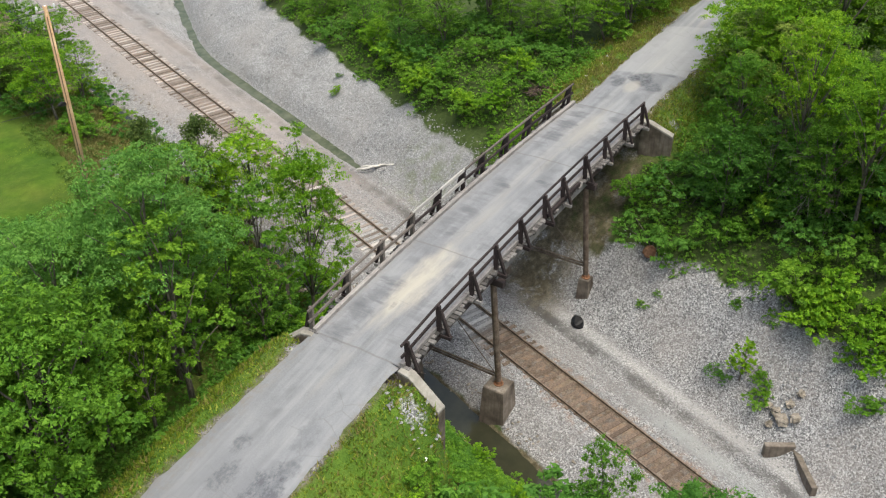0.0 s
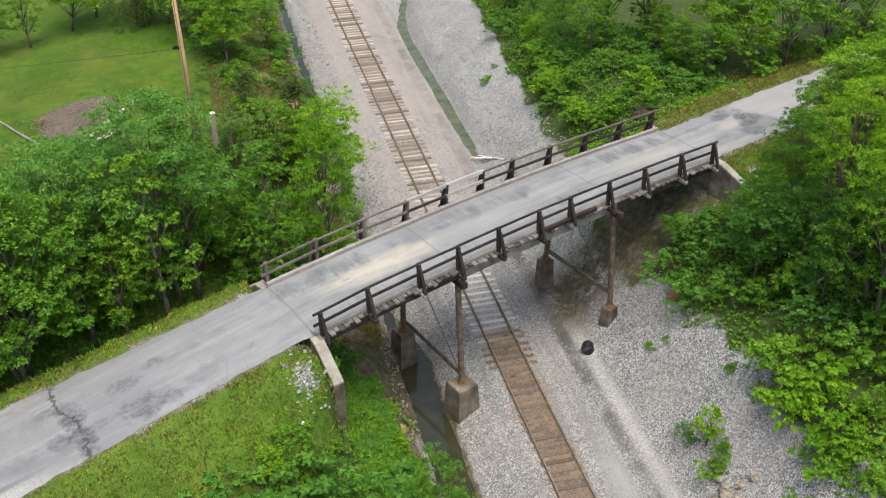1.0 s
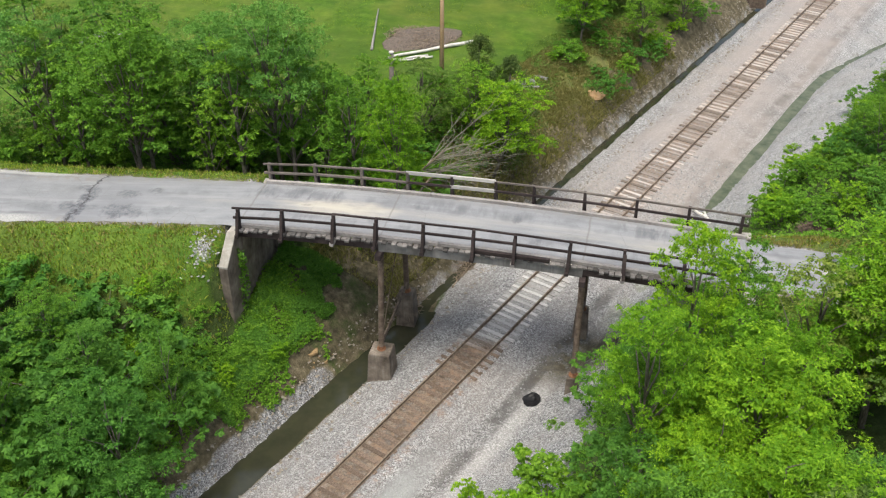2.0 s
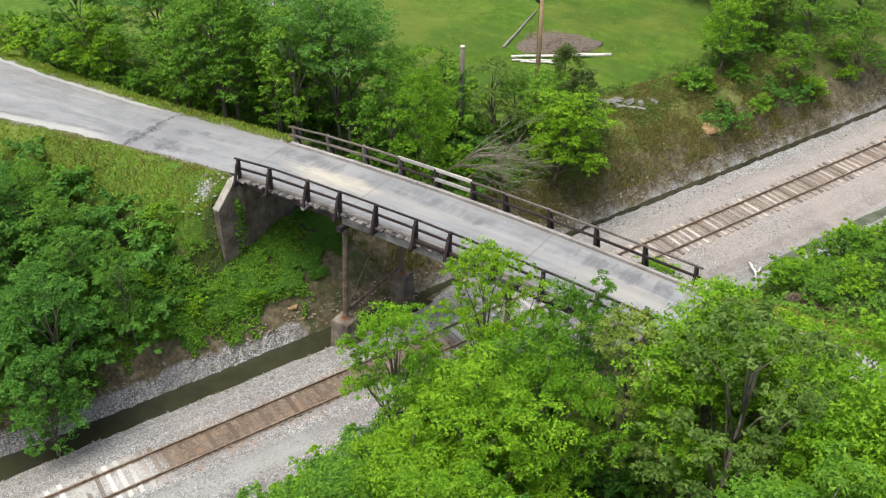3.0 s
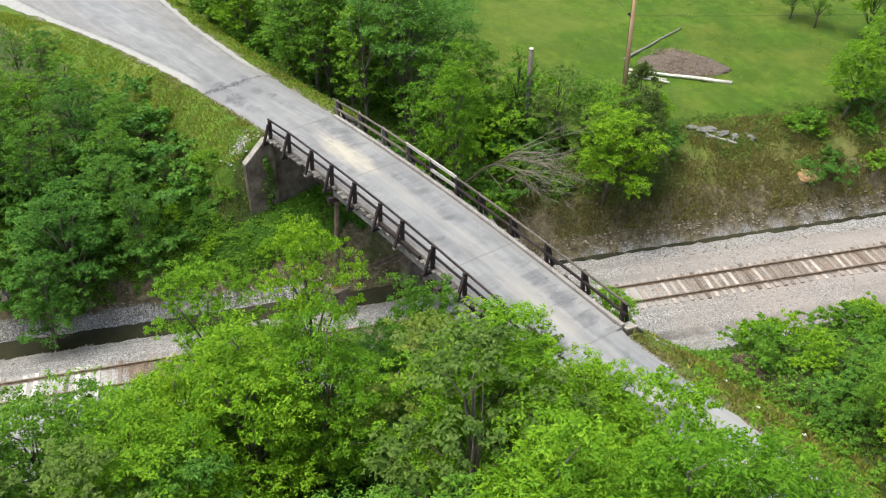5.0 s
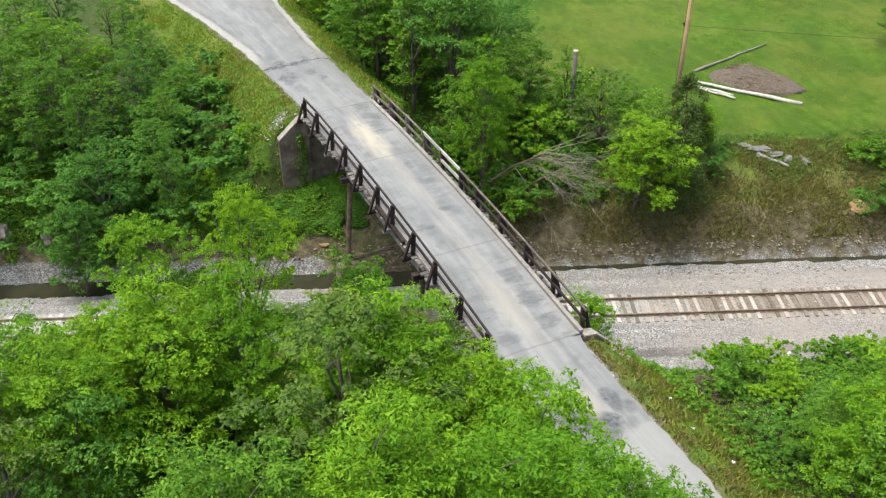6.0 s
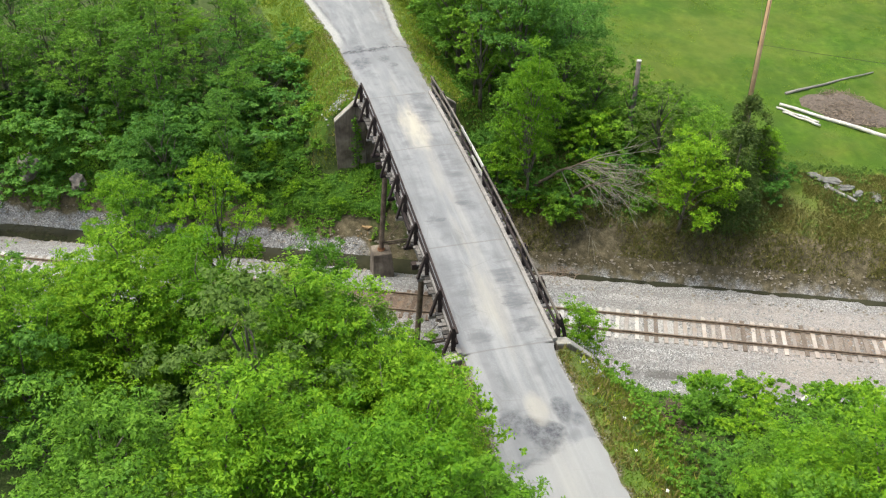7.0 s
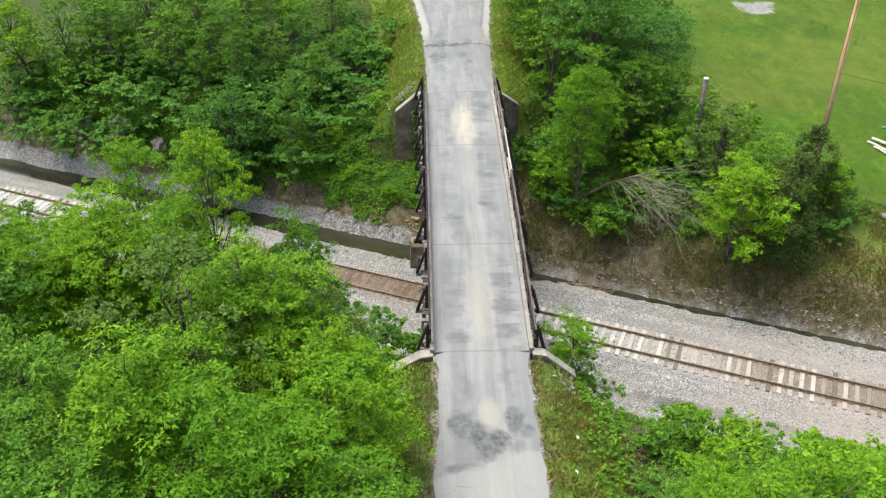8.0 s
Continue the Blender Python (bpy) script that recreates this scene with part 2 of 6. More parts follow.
def ground_material():
    m = material("ground_cover", 1.0)
    n = Nodes(m)
    p = n.pos()
    at = n.t.nodes.new("ShaderNodeVertexColor")
    at.layer_name = "cover"
    g = n.split(at.outputs[0])
    edge = n.math("SUBTRACT", n.noise(p, 0.9, 6, 0.65), 0.5)
    # grey crushed stone
    st = n.cells(p, 19.0)
    big = n.cells(p, 4.6)
    stv = n.math("ADD", n.math("MULTIPLY", n.split(st)[0], 0.68), n.math("MULTIPLY", n.split(big)[1], 0.06))
    stv = n.math("ADD", stv, n.math("MULTIPLY", n.noise(p, 0.7, 5), 0.26))
    gravel = n.ramp(stv, (0.2, (0.085, 0.085, 0.088)), (0.42, (0.20, 0.20, 0.204)), (0.62, (0.30, 0.30, 0.304)), (0.85, (0.54, 0.54, 0.545)))
    gravel = n.mix(n.ramp(n.noise(p, 0.22, 5, 0.6), (0.42, 0.0), (0.7, 0.5)), gravel, (0.30, 0.27, 0.25))
    px, py, pz = n.split(p)
    off = n.math("MULTIPLY", n.math("SUBTRACT", px, n.math("MULTIPLY_ADD", py, 0.4, 12.2)), 0.928)
    along = n.math("MULTIPLY_ADD", px, 0.371, n.math("MULTIPLY", py, 0.928))
    cb = n.t.nodes.new("ShaderNodeCombineXYZ")
    n.put(cb.inputs[0], n.math("MULTIPLY", off, 1.5))
    n.put(cb.inputs[1], n.math("MULTIPLY", along, 0.1))
    band = n.noise(cb.outputs[0], 1.0, 5, 0.6)
    gravel = n.mix(n.math("MULTIPLY", n.span(off, -4.0, 5.2, 0.6), n.ramp(band, (0.42, 0.0), (0.62, 0.6))), gravel, (0.17, 0.165, 0.165))
    gravel = n.mix(n.math("MULTIPLY", n.span(off, 3.1, 3.85, 0.2), n.ramp(n.noise(p, 0.8, 4), (0.4, 0.15), (0.6, 0.85))), gravel, (0.085, 0.082, 0.08))
    gravel = n.mix(n.math("MULTIPLY", n.span(off, 4.0, 4.7, 0.25), n.span(py, -30.0, -1.0, 2.0)), gravel, n.mix(0.4, gravel, (0.46, 0.45, 0.44)))
    pink = n.math("MULTIPLY", n.math("MULTIPLY", n.span(py, 14.0, 300.0, 7.0), n.span(off, -3.2, 4.2, 0.8)), n.ramp(n.noise(p, 0.35, 5), (0.3, 0.25), (0.6, 0.7)))
    gravel = n.mix(pink, gravel, (0.325, 0.285, 0.262))
    # smoother, paler shale on the north-east slope, with dark stony seams and thin moss at its foot
    slope = n.math("MULTIPLY", n.span(off, 4.9, 14.0, 0.8), n.span(py, 6.0, 300.0, 3.0))
    shale = n.ramp(n.noise(n.stretch(p, (0.6, 0.25, 0.6)), 1.2, 7, 0.7), (0.35, (0.225, 0.228, 0.225)), (0.62, (0.375, 0.372, 0.37)))
    gravel = n.mix(n.math("MULTIPLY", slope, 0.38), gravel, shale)
    seam = n.math("MULTIPLY", slope, n.ramp(n.noise(n.stretch(p, (1.0, 0.45, 1.0)), 1.1, 7, 0.75), (0.58, 0.0), (0.66, 0.75)))
    gravel = n.mix(n.math("MULTIPLY", seam, n.span(off, 5.2, 7.6, 0.7)), gravel, (0.13, 0.125, 0.115))
    moss = n.math("MULTIPLY", n.math("MULTIPLY", n.span(off, 4.4, 8.0, 0.8), n.span(py, 4.0, 14.0, 2.5)), n.ramp(n.noise(p, 0.8, 6, 0.7), (0.46, 0.0), (0.6, 0.6)))
    gravel = n.mix(moss, gravel, (0.14, 0.17, 0.085))
    # fouled brown ballast and bare soil
    sv = n.noise(p, 2.2, 7, 0.7)
    soil = n.ramp(sv, (0.3, (0.036, 0.031, 0.018)), (0.5, (0.108, 0.092, 0.055)), (0.75, (0.25, 0.21, 0.14)))
    # grass
    gv = n.noise(p, 1.6, 7, 0.72)
    grass = n.ramp(gv, (0.28, (0.04, 0.085, 0.008)), (0.5, (0.088, 0.168, 0.016)), (0.72, (0.16, 0.235, 0.036)))
    grass = n.mix(n.ramp(n.noise(p, 0.13, 4), (0.42, 0.0), (0.62, 0.65)), grass, (0.165, 0.175, 0.045))
    grass = n.mix(n.ramp(n.noise(n.stretch(p, (0.3, 0.3, 0.3)), 1.0, 6, 0.65), (0.52, 0.0), (0.62, 0.5)), grass, (0.055, 0.115, 0.015))
    # leaf litter and shaded forest floor
    lv = n.noise(p, 3.0, 6, 0.7)
    litter = n.ramp(lv, (0.3, (0.03, 0.045, 0.012)), (0.55, (0.055, 0.085, 0.02)), (0.8, (0.11, 0.12, 0.05)))

    def mask(ch):
        return n.ramp(n.math("ADD", ch, n.math("MULTIPLY", edge, 0.7)), (0.42, 0.0), (0.58, 1.0))

    field = n.noise(n.stretch(p, (0.5, 1.0, 1.0)), 0.45, 7, 0.75)
    grass = n.mix(n.ramp(field, (0.42, 0.6), (0.58, 0.0)), grass, (0.05, 0.105, 0.012))
    grass = n.mix(n.ramp(n.noise(p, 0.3, 5, 0.7), (0.66, 0.0), (0.74, 0.6)), grass, (0.2, 0.165, 0.085))
    mown = n.math("MULTIPLY", n.span(off, -300.0, -10.5, 2.0), n.span(py, 19.0, 300.0, 4.0))
    grass = n.mix(mown, grass, n.mix(1.0, n.mix(n.ramp(n.noise(p, 0.09, 6, 0.7), (0.5, 0.0), (0.66, 0.55)), grass, (0.19, 0.215, 0.06)), (0.72, 0.8, 0.5), "MULTIPLY"))
    dry = n.math("MULTIPLY", n.math("MULTIPLY", n.span(off, -10.2, -6.0, 1.6), n.span(py, 14.0, 60.0, 3.0)), n.ramp(n.noise(p, 0.7, 7, 0.72), (0.36, 0.2), (0.58, 0.9)))
    grass = n.mix(dry, grass, n.ramp(gv, (0.3, (0.07, 0.062, 0.025)), (0.6, (0.17, 0.155, 0.062))))
    c = n.mix(mask(g[1]), litter, grass)
    c = n.mix(mask(g[2]), c, soil)
    c = n.mix(mask(g[0]), c, gravel)
    # chalky fines round the bleached ties, and a smooth muddy strip beside them
    chalk = n.math("MAXIMUM", n.span(py, -45.0, -15.2, 0.5), n.math("MULTIPLY", n.span(py, 0.8, 13.0, 1.2), 0.75))
    chalk = n.math("MULTIPLY", n.math("MULTIPLY", chalk, n.span(off, -1.35, 1.35, 0.25)), n.ramp(n.noise(p, 1.5, 5, 0.7), (0.35, 0.25), (0.6, 0.75)))
    c = n.mix(chalk, c, (0.43, 0.42, 0.40))
    mud = n.math("MULTIPLY", n.math("MULTIPLY", n.span(off, 1.7, 2.9, 0.35), n.span(py, -60.0, -8.5, 2.5)), n.ramp(n.noise(p, 0.7, 4), (0.35, 0.3), (0.55, 0.8)))
    c = n.mix(mud, c, (0.30, 0.31, 0.305))
    dirt = n.math("MULTIPLY", n.math("MULTIPLY", n.span(off, 3.4, 10.0, 1.0), n.span(py, -1.2, 2.8, 1.3)), n.ramp(n.math("MULTIPLY_ADD", edge, 0.5, n.noise(p, 0.9, 6, 0.7)), (0.34, 0.15), (0.5, 0.95)))
    c = n.mix(dirt, c, soil)
    # rust and spilled grit fouling the stone between the rails
    foul = n.math("MAXIMUM", n.span(py, -14.6, 0.6, 0.6), n.math("MULTIPLY", n.span(py, 14.5, 90.0, 2.5), 0.7))
    bed = n.math("MULTIPLY", n.math("MULTIPLY", n.span(off, -0.78, 0.78, 0.07), foul), n.ramp(n.noise(p, 2.4, 5, 0.7), (0.3, 0.55), (0.6, 0.95)))
    rusty = n.ramp(n.math("ADD", n.math("MULTIPLY", n.noise(p, 5.0, 7, 0.8), 0.65), n.math("MULTIPLY", n.noise(p, 0.8, 4), 0.35)), (0.36, (0.045, 0.032, 0.022)), (0.5, (0.13, 0.094, 0.064)), (0.68, (0.31, 0.24, 0.175)))
    c = n.mix(bed, c, rusty)
    fleck = n.math("MULTIPLY", n.math("MULTIPLY", n.span(off, -1.35, 1.35, 0.3), foul), n.ramp(n.noise(p, 1.7, 6, 0.7), (0.5, 0.0), (0.62, 0.55)))
    c = n.mix(fleck, c, (0.27, 0.17, 0.115))
    n.color(c)
    h = n.math("ADD", n.math("MULTIPLY", n.cells(p, 13.0, "Distance"), -0.6), n.noise(p, 4, 5))
    n.bump(h, 0.8, 0.05)
    return m


GROUND = ground_material()


def road_material():
    m = material("worn_asphalt", 0.9)
    n = Nodes(m)
    p = n.pos()
    x, y, z = n.split(p)
    grain = n.noise(p, 16, 4, 0.7)
    blotch = n.noise(n.stretch(p, (0.35, 1.0, 1.0)), 0.9, 5, 0.6)
    c = n.ramp(n.math("ADD", n.math("MULTIPLY", grain, 0.35), n.math("MULTIPLY", blotch, 0.65)),
               (0.3, (0.15, 0.157, 0.17)), (0.5, (0.228, 0.235, 0.249)), (0.7, (0.30, 0.307, 0.318)))
    # long tyre streaks and a dusty crown between the wheels
    streak = n.noise(n.stretch(p, (0.07, 2.2, 1)), 1.0, 5, 0.6)
    c = n.mix(n.ramp(streak, (0.44, 0.0), (0.66, 0.6)), c, (0.205, 0.208, 0.222))
    c = n.mix(n.ramp(n.noise(n.stretch(p, (0.05, 1.7, 1)), 1.3, 5, 0.6), (0.5, 0.0), (0.7, 0.5)), c, (0.345, 0.35, 0.36))
    dust = n.noise(n.stretch(p, (0.16, 1.3, 1)), 1.0, 5, 0.6)
    c = n.mix(n.math("MULTIPLY", n.math("MULTIPLY", n.span(y, -0.3, 0.5, 0.4), n.span(x, -2.0, 60.0, 2.0)), n.ramp(dust, (0.42, 0.0), (0.7, 0.6))), c, (0.38, 0.355, 0.31))
    # pale spill of sand on the deck
    for sx, rx, amount in ((4.9, 3.6, 0.6), (21.5, 3.0, 0.22)):
        dx = n.math("DIVIDE", n.math("SUBTRACT", x, sx), rx)
        dy = n.math("DIVIDE", n.math("SUBTRACT", y, 0.05), 0.95)
        r = n.math("ADD", n.math("MULTIPLY", dx, dx), n.math("MULTIPLY", dy, dy))
        r = n.math("ADD", r, n.math("MULTIPLY", n.math("SUBTRACT", n.noise(n.stretch(p, (0.5, 1.6, 1)), 1.3, 6, 0.65), 0.5), 2.2))
        c = n.mix(n.ramp(r, (0.0, amount), (0.45, amount * 0.45), (1.0, 0.0)), c, (0.52, 0.475, 0.39))
    # oily patches in the wheel lanes
    lane = n.math("MAXIMUM", n.span(y, -1.4, -0.5, 0.3), n.span(y, 0.5, 1.5, 0.3))
    spot = n.noise(n.stretch(p, (0.95, 0.9, 1)), 1.0, 2, 0.45)
    lane = n.math("MULTIPLY", lane, n.span(x, -12.0, 40.0, 2.0))
    c = n.mix(n.math("MULTIPLY", lane, n.ramp(spot, (0.54, 0.0), (0.68, 0.5))), c, (0.14, 0.143, 0.156))
    edge = n.math("SUBTRACT", n.noise(n.stretch(p, (1.5, 0.8, 1)), 1.5, 7, 0.72), 0.5)

    def blob(x0, y0, rx, ry, amount, rough=1.6):
        dx = n.math("DIVIDE", n.math("SUBTRACT", x, x0), rx)
        dy = n.math("DIVIDE", n.math("SUBTRACT", y, y0), ry)
        r = n.math("ADD", n.math("MULTIPLY", dx, dx), n.math("MULTIPLY", dy, dy))
        return n.ramp(n.math("MULTIPLY_ADD", edge, rough, r), (0.25, amount), (1.0, 0.0))

    fleck = n.ramp(n.noise(n.stretch(p, (2.2, 0.9, 1)), 1.2, 6, 0.7), (0.36, 0.25), (0.6, 0.95))
    for x0, y0, rx, ry, amount in ((0.6, 1.2, 0.7, 0.75, 0.6), (2.2, 1.2, 0.55, 0.7, 0.55), (3.6, 1.15, 0.7, 0.6, 0.55), (8.9, 1.0, 0.6, 0.45, 0.6),
                                   (8.8, -1.05, 0.7, 0.45, 0.45), (13.85, 0.85, 0.3, 0.5, 0.85), (15.05, -0.95, 0.28, 0.55, 0.85), (20.3, 1.15, 0.5, 0.6, 0.7),
                                   (22.0, 1.2, 0.65, 0.65, 0.85), (23.7, 1.25, 0.65, 0.65, 0.8), (22.3, -1.1, 0.55, 0.6, 0.55), (24.0, -1.05, 0.5, 0.7, 0.6),
                                   (5.9, -0.9, 0.35, 0.3, 0.4), (3.1, 0.15, 0.4, 0.12, 0.5), (18.8, -1.2, 0.9, 0.4, 0.35), (11.2, 1.2, 0.5, 0.35, 0.4)):
        c = n.mix(n.math("MULTIPLY", blob(x0, y0, rx, ry, amount, 4.0), fleck), c, (0.115, 0.118, 0.132))
    # ripples worn across the wheel lanes
    ripple = n.noise(n.stretch(p, (2.3, 0.5, 1)), 1.0, 5, 0.65)
    worn = n.math("MAXIMUM", n.span(x, -0.4, 5.0, 0.6), n.math("MAXIMUM", n.span(x, 18.5, 25.0, 0.8), n.math("MULTIPLY", n.span(x, 8.0, 16.0, 1.0), 0.6)))
    worn = n.math("MULTIPLY", worn, n.math("MAXIMUM", n.span(y, 0.55, 1.75, 0.25), n.math("MULTIPLY", n.span(y, -1.6, -0.6, 0.25), 0.6)))
    c = n.mix(n.math("MULTIPLY", worn, n.ramp(ripple, (0.48, 0.0), (0.62, 0.6))), c, (0.12, 0.123, 0.136))
    # grit gathered along the edges
    grit = n.math("SUBTRACT", 1.0, n.span(y, -1.85, 1.85, 0.3))
    c = n.mix(n.math("MULTIPLY", grit, n.ramp(n.noise(p, 3.0, 5, 0.7), (0.45, 0.0), (0.6, 0.5))), c, (0.22, 0.19, 0.16))
    # broken surfacing east of the deck: dark lobes round a sandy tongue
    tar = n.mix(n.ramp(n.noise(p, 3.0, 7, 0.75), (0.4, 0.0), (0.6, 1.0)), (0.06, 0.064, 0.076), (0.155, 0.16, 0.175))
    edge = n.math("SUBTRACT", n.noise(p, 1.1, 6, 0.62), 0.5)
    c = n.mix(blob(30.4, -0.95, 1.35, 0.95, 0.6, 1.8), c, (0.18, 0.186, 0.20))
    lobes = blob(29.15, -1.15, 0.9, 0.55, 0.75, 2.2)
    for x0, y0, rx, ry, amount in ((29.7, -0.35, 0.65, 0.6, 0.9), (29.95, 0.35, 0.6, 0.5, 0.95), (29.1, 1.0, 0.85, 0.4, 0.85), (29.55, 1.4, 0.5, 0.4, 0.85), (30.6, -0.15, 0.55, 0.5, 0.8), (31.4, -1.1, 0.22, 0.8, 0.6)):
        lobes = n.math("MAXIMUM", lobes, blob(x0, y0, rx * 1.15, ry * 1.15, amount, 2.2))
    c = n.mix(lobes, c, tar)
    c = n.mix(blob(28.7, 0.05, 1.1, 0.5, 0.5, 1.5), c, (0.40, 0.375, 0.33))
    # newer, darker surfacing between the deck and a ragged crack
    ragged = n.math("MULTIPLY_ADD", n.math("SUBTRACT", n.noise(p, 0.45, 7, 0.7), 0.5), 2.6, x)
    newer = n.math("MULTIPLY", n.span(ragged, -9.45, 20.0, 0.12), n.span(x, -40.0, -5.0, 2.5))
    newer = n.math("MULTIPLY", newer, n.math("SUBTRACT", 1.0, n.math("MULTIPLY", n.span(y, -0.5, 0.7, 0.5), 0.6)))
    c = n.mix(n.math("MULTIPLY", newer, n.ramp(n.noise(p, 0.5, 6, 0.7), (0.38, 0.2), (0.6, 0.6))), c, (0.19, 0.197, 0.215))
    edge = n.math("SUBTRACT", n.noise(p, 1.6, 8, 0.75), 0.5)
    torn = n.ramp(n.noise(n.stretch(p, (1.0, 1.6, 1.0)), 3.2, 7, 0.75), (0.4, 0.2), (0.56, 1.0))
    for x0, y0, rx, ry, amount in ((-9.35, 0.75, 0.5, 0.35, 0.8), (-9.35, -0.1, 0.42, 0.75, 0.95), (-9.35, -1.2, 0.42, 0.9, 0.85), (-10.0, 1.1, 0.55, 0.3, 0.6), (-10.15, -0.65, 0.4, 0.45, 0.6),
                                   (-8.6, -0.9, 0.8, 0.25, 0.4), (-6.9, -1.1, 0.95, 0.6, 0.75), (-5.8, -1.4, 0.5, 0.3, 0.5), (-7.2, 0.5, 0.75, 0.4, 0.6), (-5.7, 0.9, 0.4, 0.3, 0.6),
                                   (-4.3, -1.0, 0.8, 0.35, 0.3), (-11.7, -0.6, 0.8, 0.5, 0.3)):
        c = n.mix(n.math("MULTIPLY", blob(x0, y0, rx * 1.25, ry * 1.25, amount, 4.5), torn), c, (0.082, 0.085, 0.10))
    # pale gravel shoulders behind a dark seam, where the lane widens
    half = n.math("MULTIPLY_ADD", n.math("MAXIMUM", n.math("SUBTRACT", -14.0, x), 0.0), 0.08, 2.5)
    half = n.math("MULTIPLY_ADD", n.math("MAXIMUM", n.math("SUBTRACT", -24.0, x), 0.0), 0.05, half)
    out = n.math("SUBTRACT", n.math("ABSOLUTE", n.math("SUBTRACT", y, 0.35)), half)
    out = n.math("MULTIPLY_ADD", edge, 0.35, out)
    wide = n.span(x, -130.0, -11.5, 1.5)
    c = n.mix(n.math("MULTIPLY", wide, n.span(out, -0.42, 50.0, 0.14)), c, n.mix(n.ramp(grain, (0.35, 0.0), (0.65, 1.0)), (0.25, 0.25, 0.25), (0.43, 0.43, 0.42)))
    c = n.mix(n.math("MULTIPLY", n.math("MULTIPLY", wide, n.span(out, -0.68, -0.52, 0.06)), n.ramp(n.noise(p, 0.5, 4), (0.4, 0.1), (0.6, 0.7))), c, (0.13, 0.135, 0.145))
    pale = n.math("MULTIPLY", n.span(n.math("MULTIPLY_ADD", n.math("SUBTRACT", n.noise(p, 0.8, 6, 0.65), 0.5), 1.6, n.math("MULTIPLY_ADD", y, 0.35, x)), 31.1, 40.0, 0.15), 0.5)
    c = n.mix(pale, c, (0.35, 0.35, 0.35))
    crack = n.math("ADD", x, n.math("MULTIPLY", n.math("SUBTRACT", n.noise(p, 0.45, 7, 0.7), 0.5), 2.6))
    c = n.mix(n.math("MULTIPLY", n.span(crack, -9.52, -9.38, 0.05), n.ramp(n.noise(p, 1.5, 3), (0.35, 0.4), (0.5, 0.95))), c, (0.055, 0.055, 0.06))
    # cross joints over the supports
    wob = n.math("ADD", x, n.math("MULTIPLY", n.math("SUBTRACT", n.noise(p, 0.9, 4), 0.5), 0.16))
    for j in (0.25, 7.6, 17.4, 24.9):
        c = n.mix(n.math("MULTIPLY", n.span(wob, j - 0.04, j + 0.04, 0.04), 0.5), c, (0.14, 0.13, 0.125))
    # fine cracks
    cr = n.cells(n.stretch(p, (0.8, 0.8, 0.8)), 1.0, "Distance", "DISTANCE_TO_EDGE")
    c = n.mix(n.math("MULTIPLY", n.ramp(cr, (0.0, 0.45), (0.02, 0.0)), n.ramp(n.noise(p, 0.4, 3), (0.5, 0.0), (0.6, 1.0))), c, (0.16, 0.16, 0.16))
    n.color(c)
    n.bump(grain, 0.35, 0.01)
    return m


ASPHALT = road_material()


def plain(name, dark, light, rough=0.8, scale=3.0, metal=0.0):
    m = material(name, rough, metal)
    n = Nodes(m)
    n.color(n.ramp(n.noise(n.pos(), scale, 5, 0.65), (0.3, dark), (0.7, light)))
    return m


COLLAR = plain("orange_rust", (0.11, 0.05, 0.026), (0.26, 0.13, 0.07), 0.85, 8.0)
RUBBER = plain("black_plastic", (0.006, 0.006, 0.007), (0.02, 0.02, 0.022), 0.5)
WHITE_WOOD = plain("peeled_log", (0.45, 0.42, 0.38), (0.72, 0.70, 0.66))
TWIG = plain("dry_twig", (0.14, 0.10, 0.07), (0.32, 0.26, 0.20))
STONE = plain("stone", (0.17, 0.17, 0.17), (0.42, 0.42, 0.425), 0.95, 6.0)
SANDSTONE = plain("sandstone", (0.075, 0.05, 0.028), (0.42, 0.29, 0.15), 0.95, 5.0)
SANDSTONE_GREY = plain("muddy_stone", (0.13, 0.11, 0.085), (0.38, 0.34, 0.29), 0.95, 4.0)
SIGN_RED = plain("sign_red", (0.55, 0.02, 0.02), (0.62, 0.03, 0.03), 0.4)
SIGN_WHITE = plain("sign_white", (0.78, 0.78, 0.78), (0.85, 0.85, 0.85), 0.4)
STREAM = plain("green_stream", (0.05, 0.065, 0.035), (0.13, 0.14, 0.09), 0.25, 1.2)
DARK_STEEL = plain("dark_steel", (0.03, 0.03, 0.03), (0.07, 0.07, 0.07), 0.5, 8.0, 0.5)
WATER = plain("creek_water", (0.02, 0.022, 0.014), (0.05, 0.05, 0.03), 0.06, 0.4)
WATER.node_tree.nodes["Principled BSDF"].inputs["Specular IOR Level"].default_value = 0.5

# ---- lie of the land ----

def lerp_table(v, tab):
    if v <= tab[0][0]: return tab[0][1]
    for (a, za), (b, zb) in zip(tab, tab[1:]):
        if v <= b:
            u = (v - a) / (b - a)
            return za + (zb - za) * u
    return tab[-1][1]
def smooth(a, b, x):
    u = min(1, max(0, (x - a) / (b - a)))
    return u * u * (3 - 2 * u)
def track_x(y): return 12.2 + 0.40 * y
def offset(x, y): return (x - track_x(y)) * 0.928
WEST = ((-16, 3.2), (-12, 3.1), (-10, 2.7), (-7.2, 1.2), (-5.9, -0.3), (-5.4, -1.25), (-4.2, -1.3), (-3.7, -0.7), (-2.4, -0.3), (-1.7, -0.16), (-1.2, -0.09), (0, -0.08))
WEST_N = ((-5.9, -0.3), (-5.35, -1.25), (-5.0, -1.25), (-4.6, -0.55), (-3.0, -0.3), (-1.7, -0.16), (-1.2, -0.09), (0, -0.08))
EAST = ((0, -0.08), (1.2, -0.09), (1.7, -0.17), (2.4, -0.36), (3.1, -0.45), (3.45, -0.6), (3.9, -0.42), (4.8, -0.5), (5.9, 0.4), (8.4, 2.8), (11.5, 5.0), (14, 6.0), (20, 6.4))
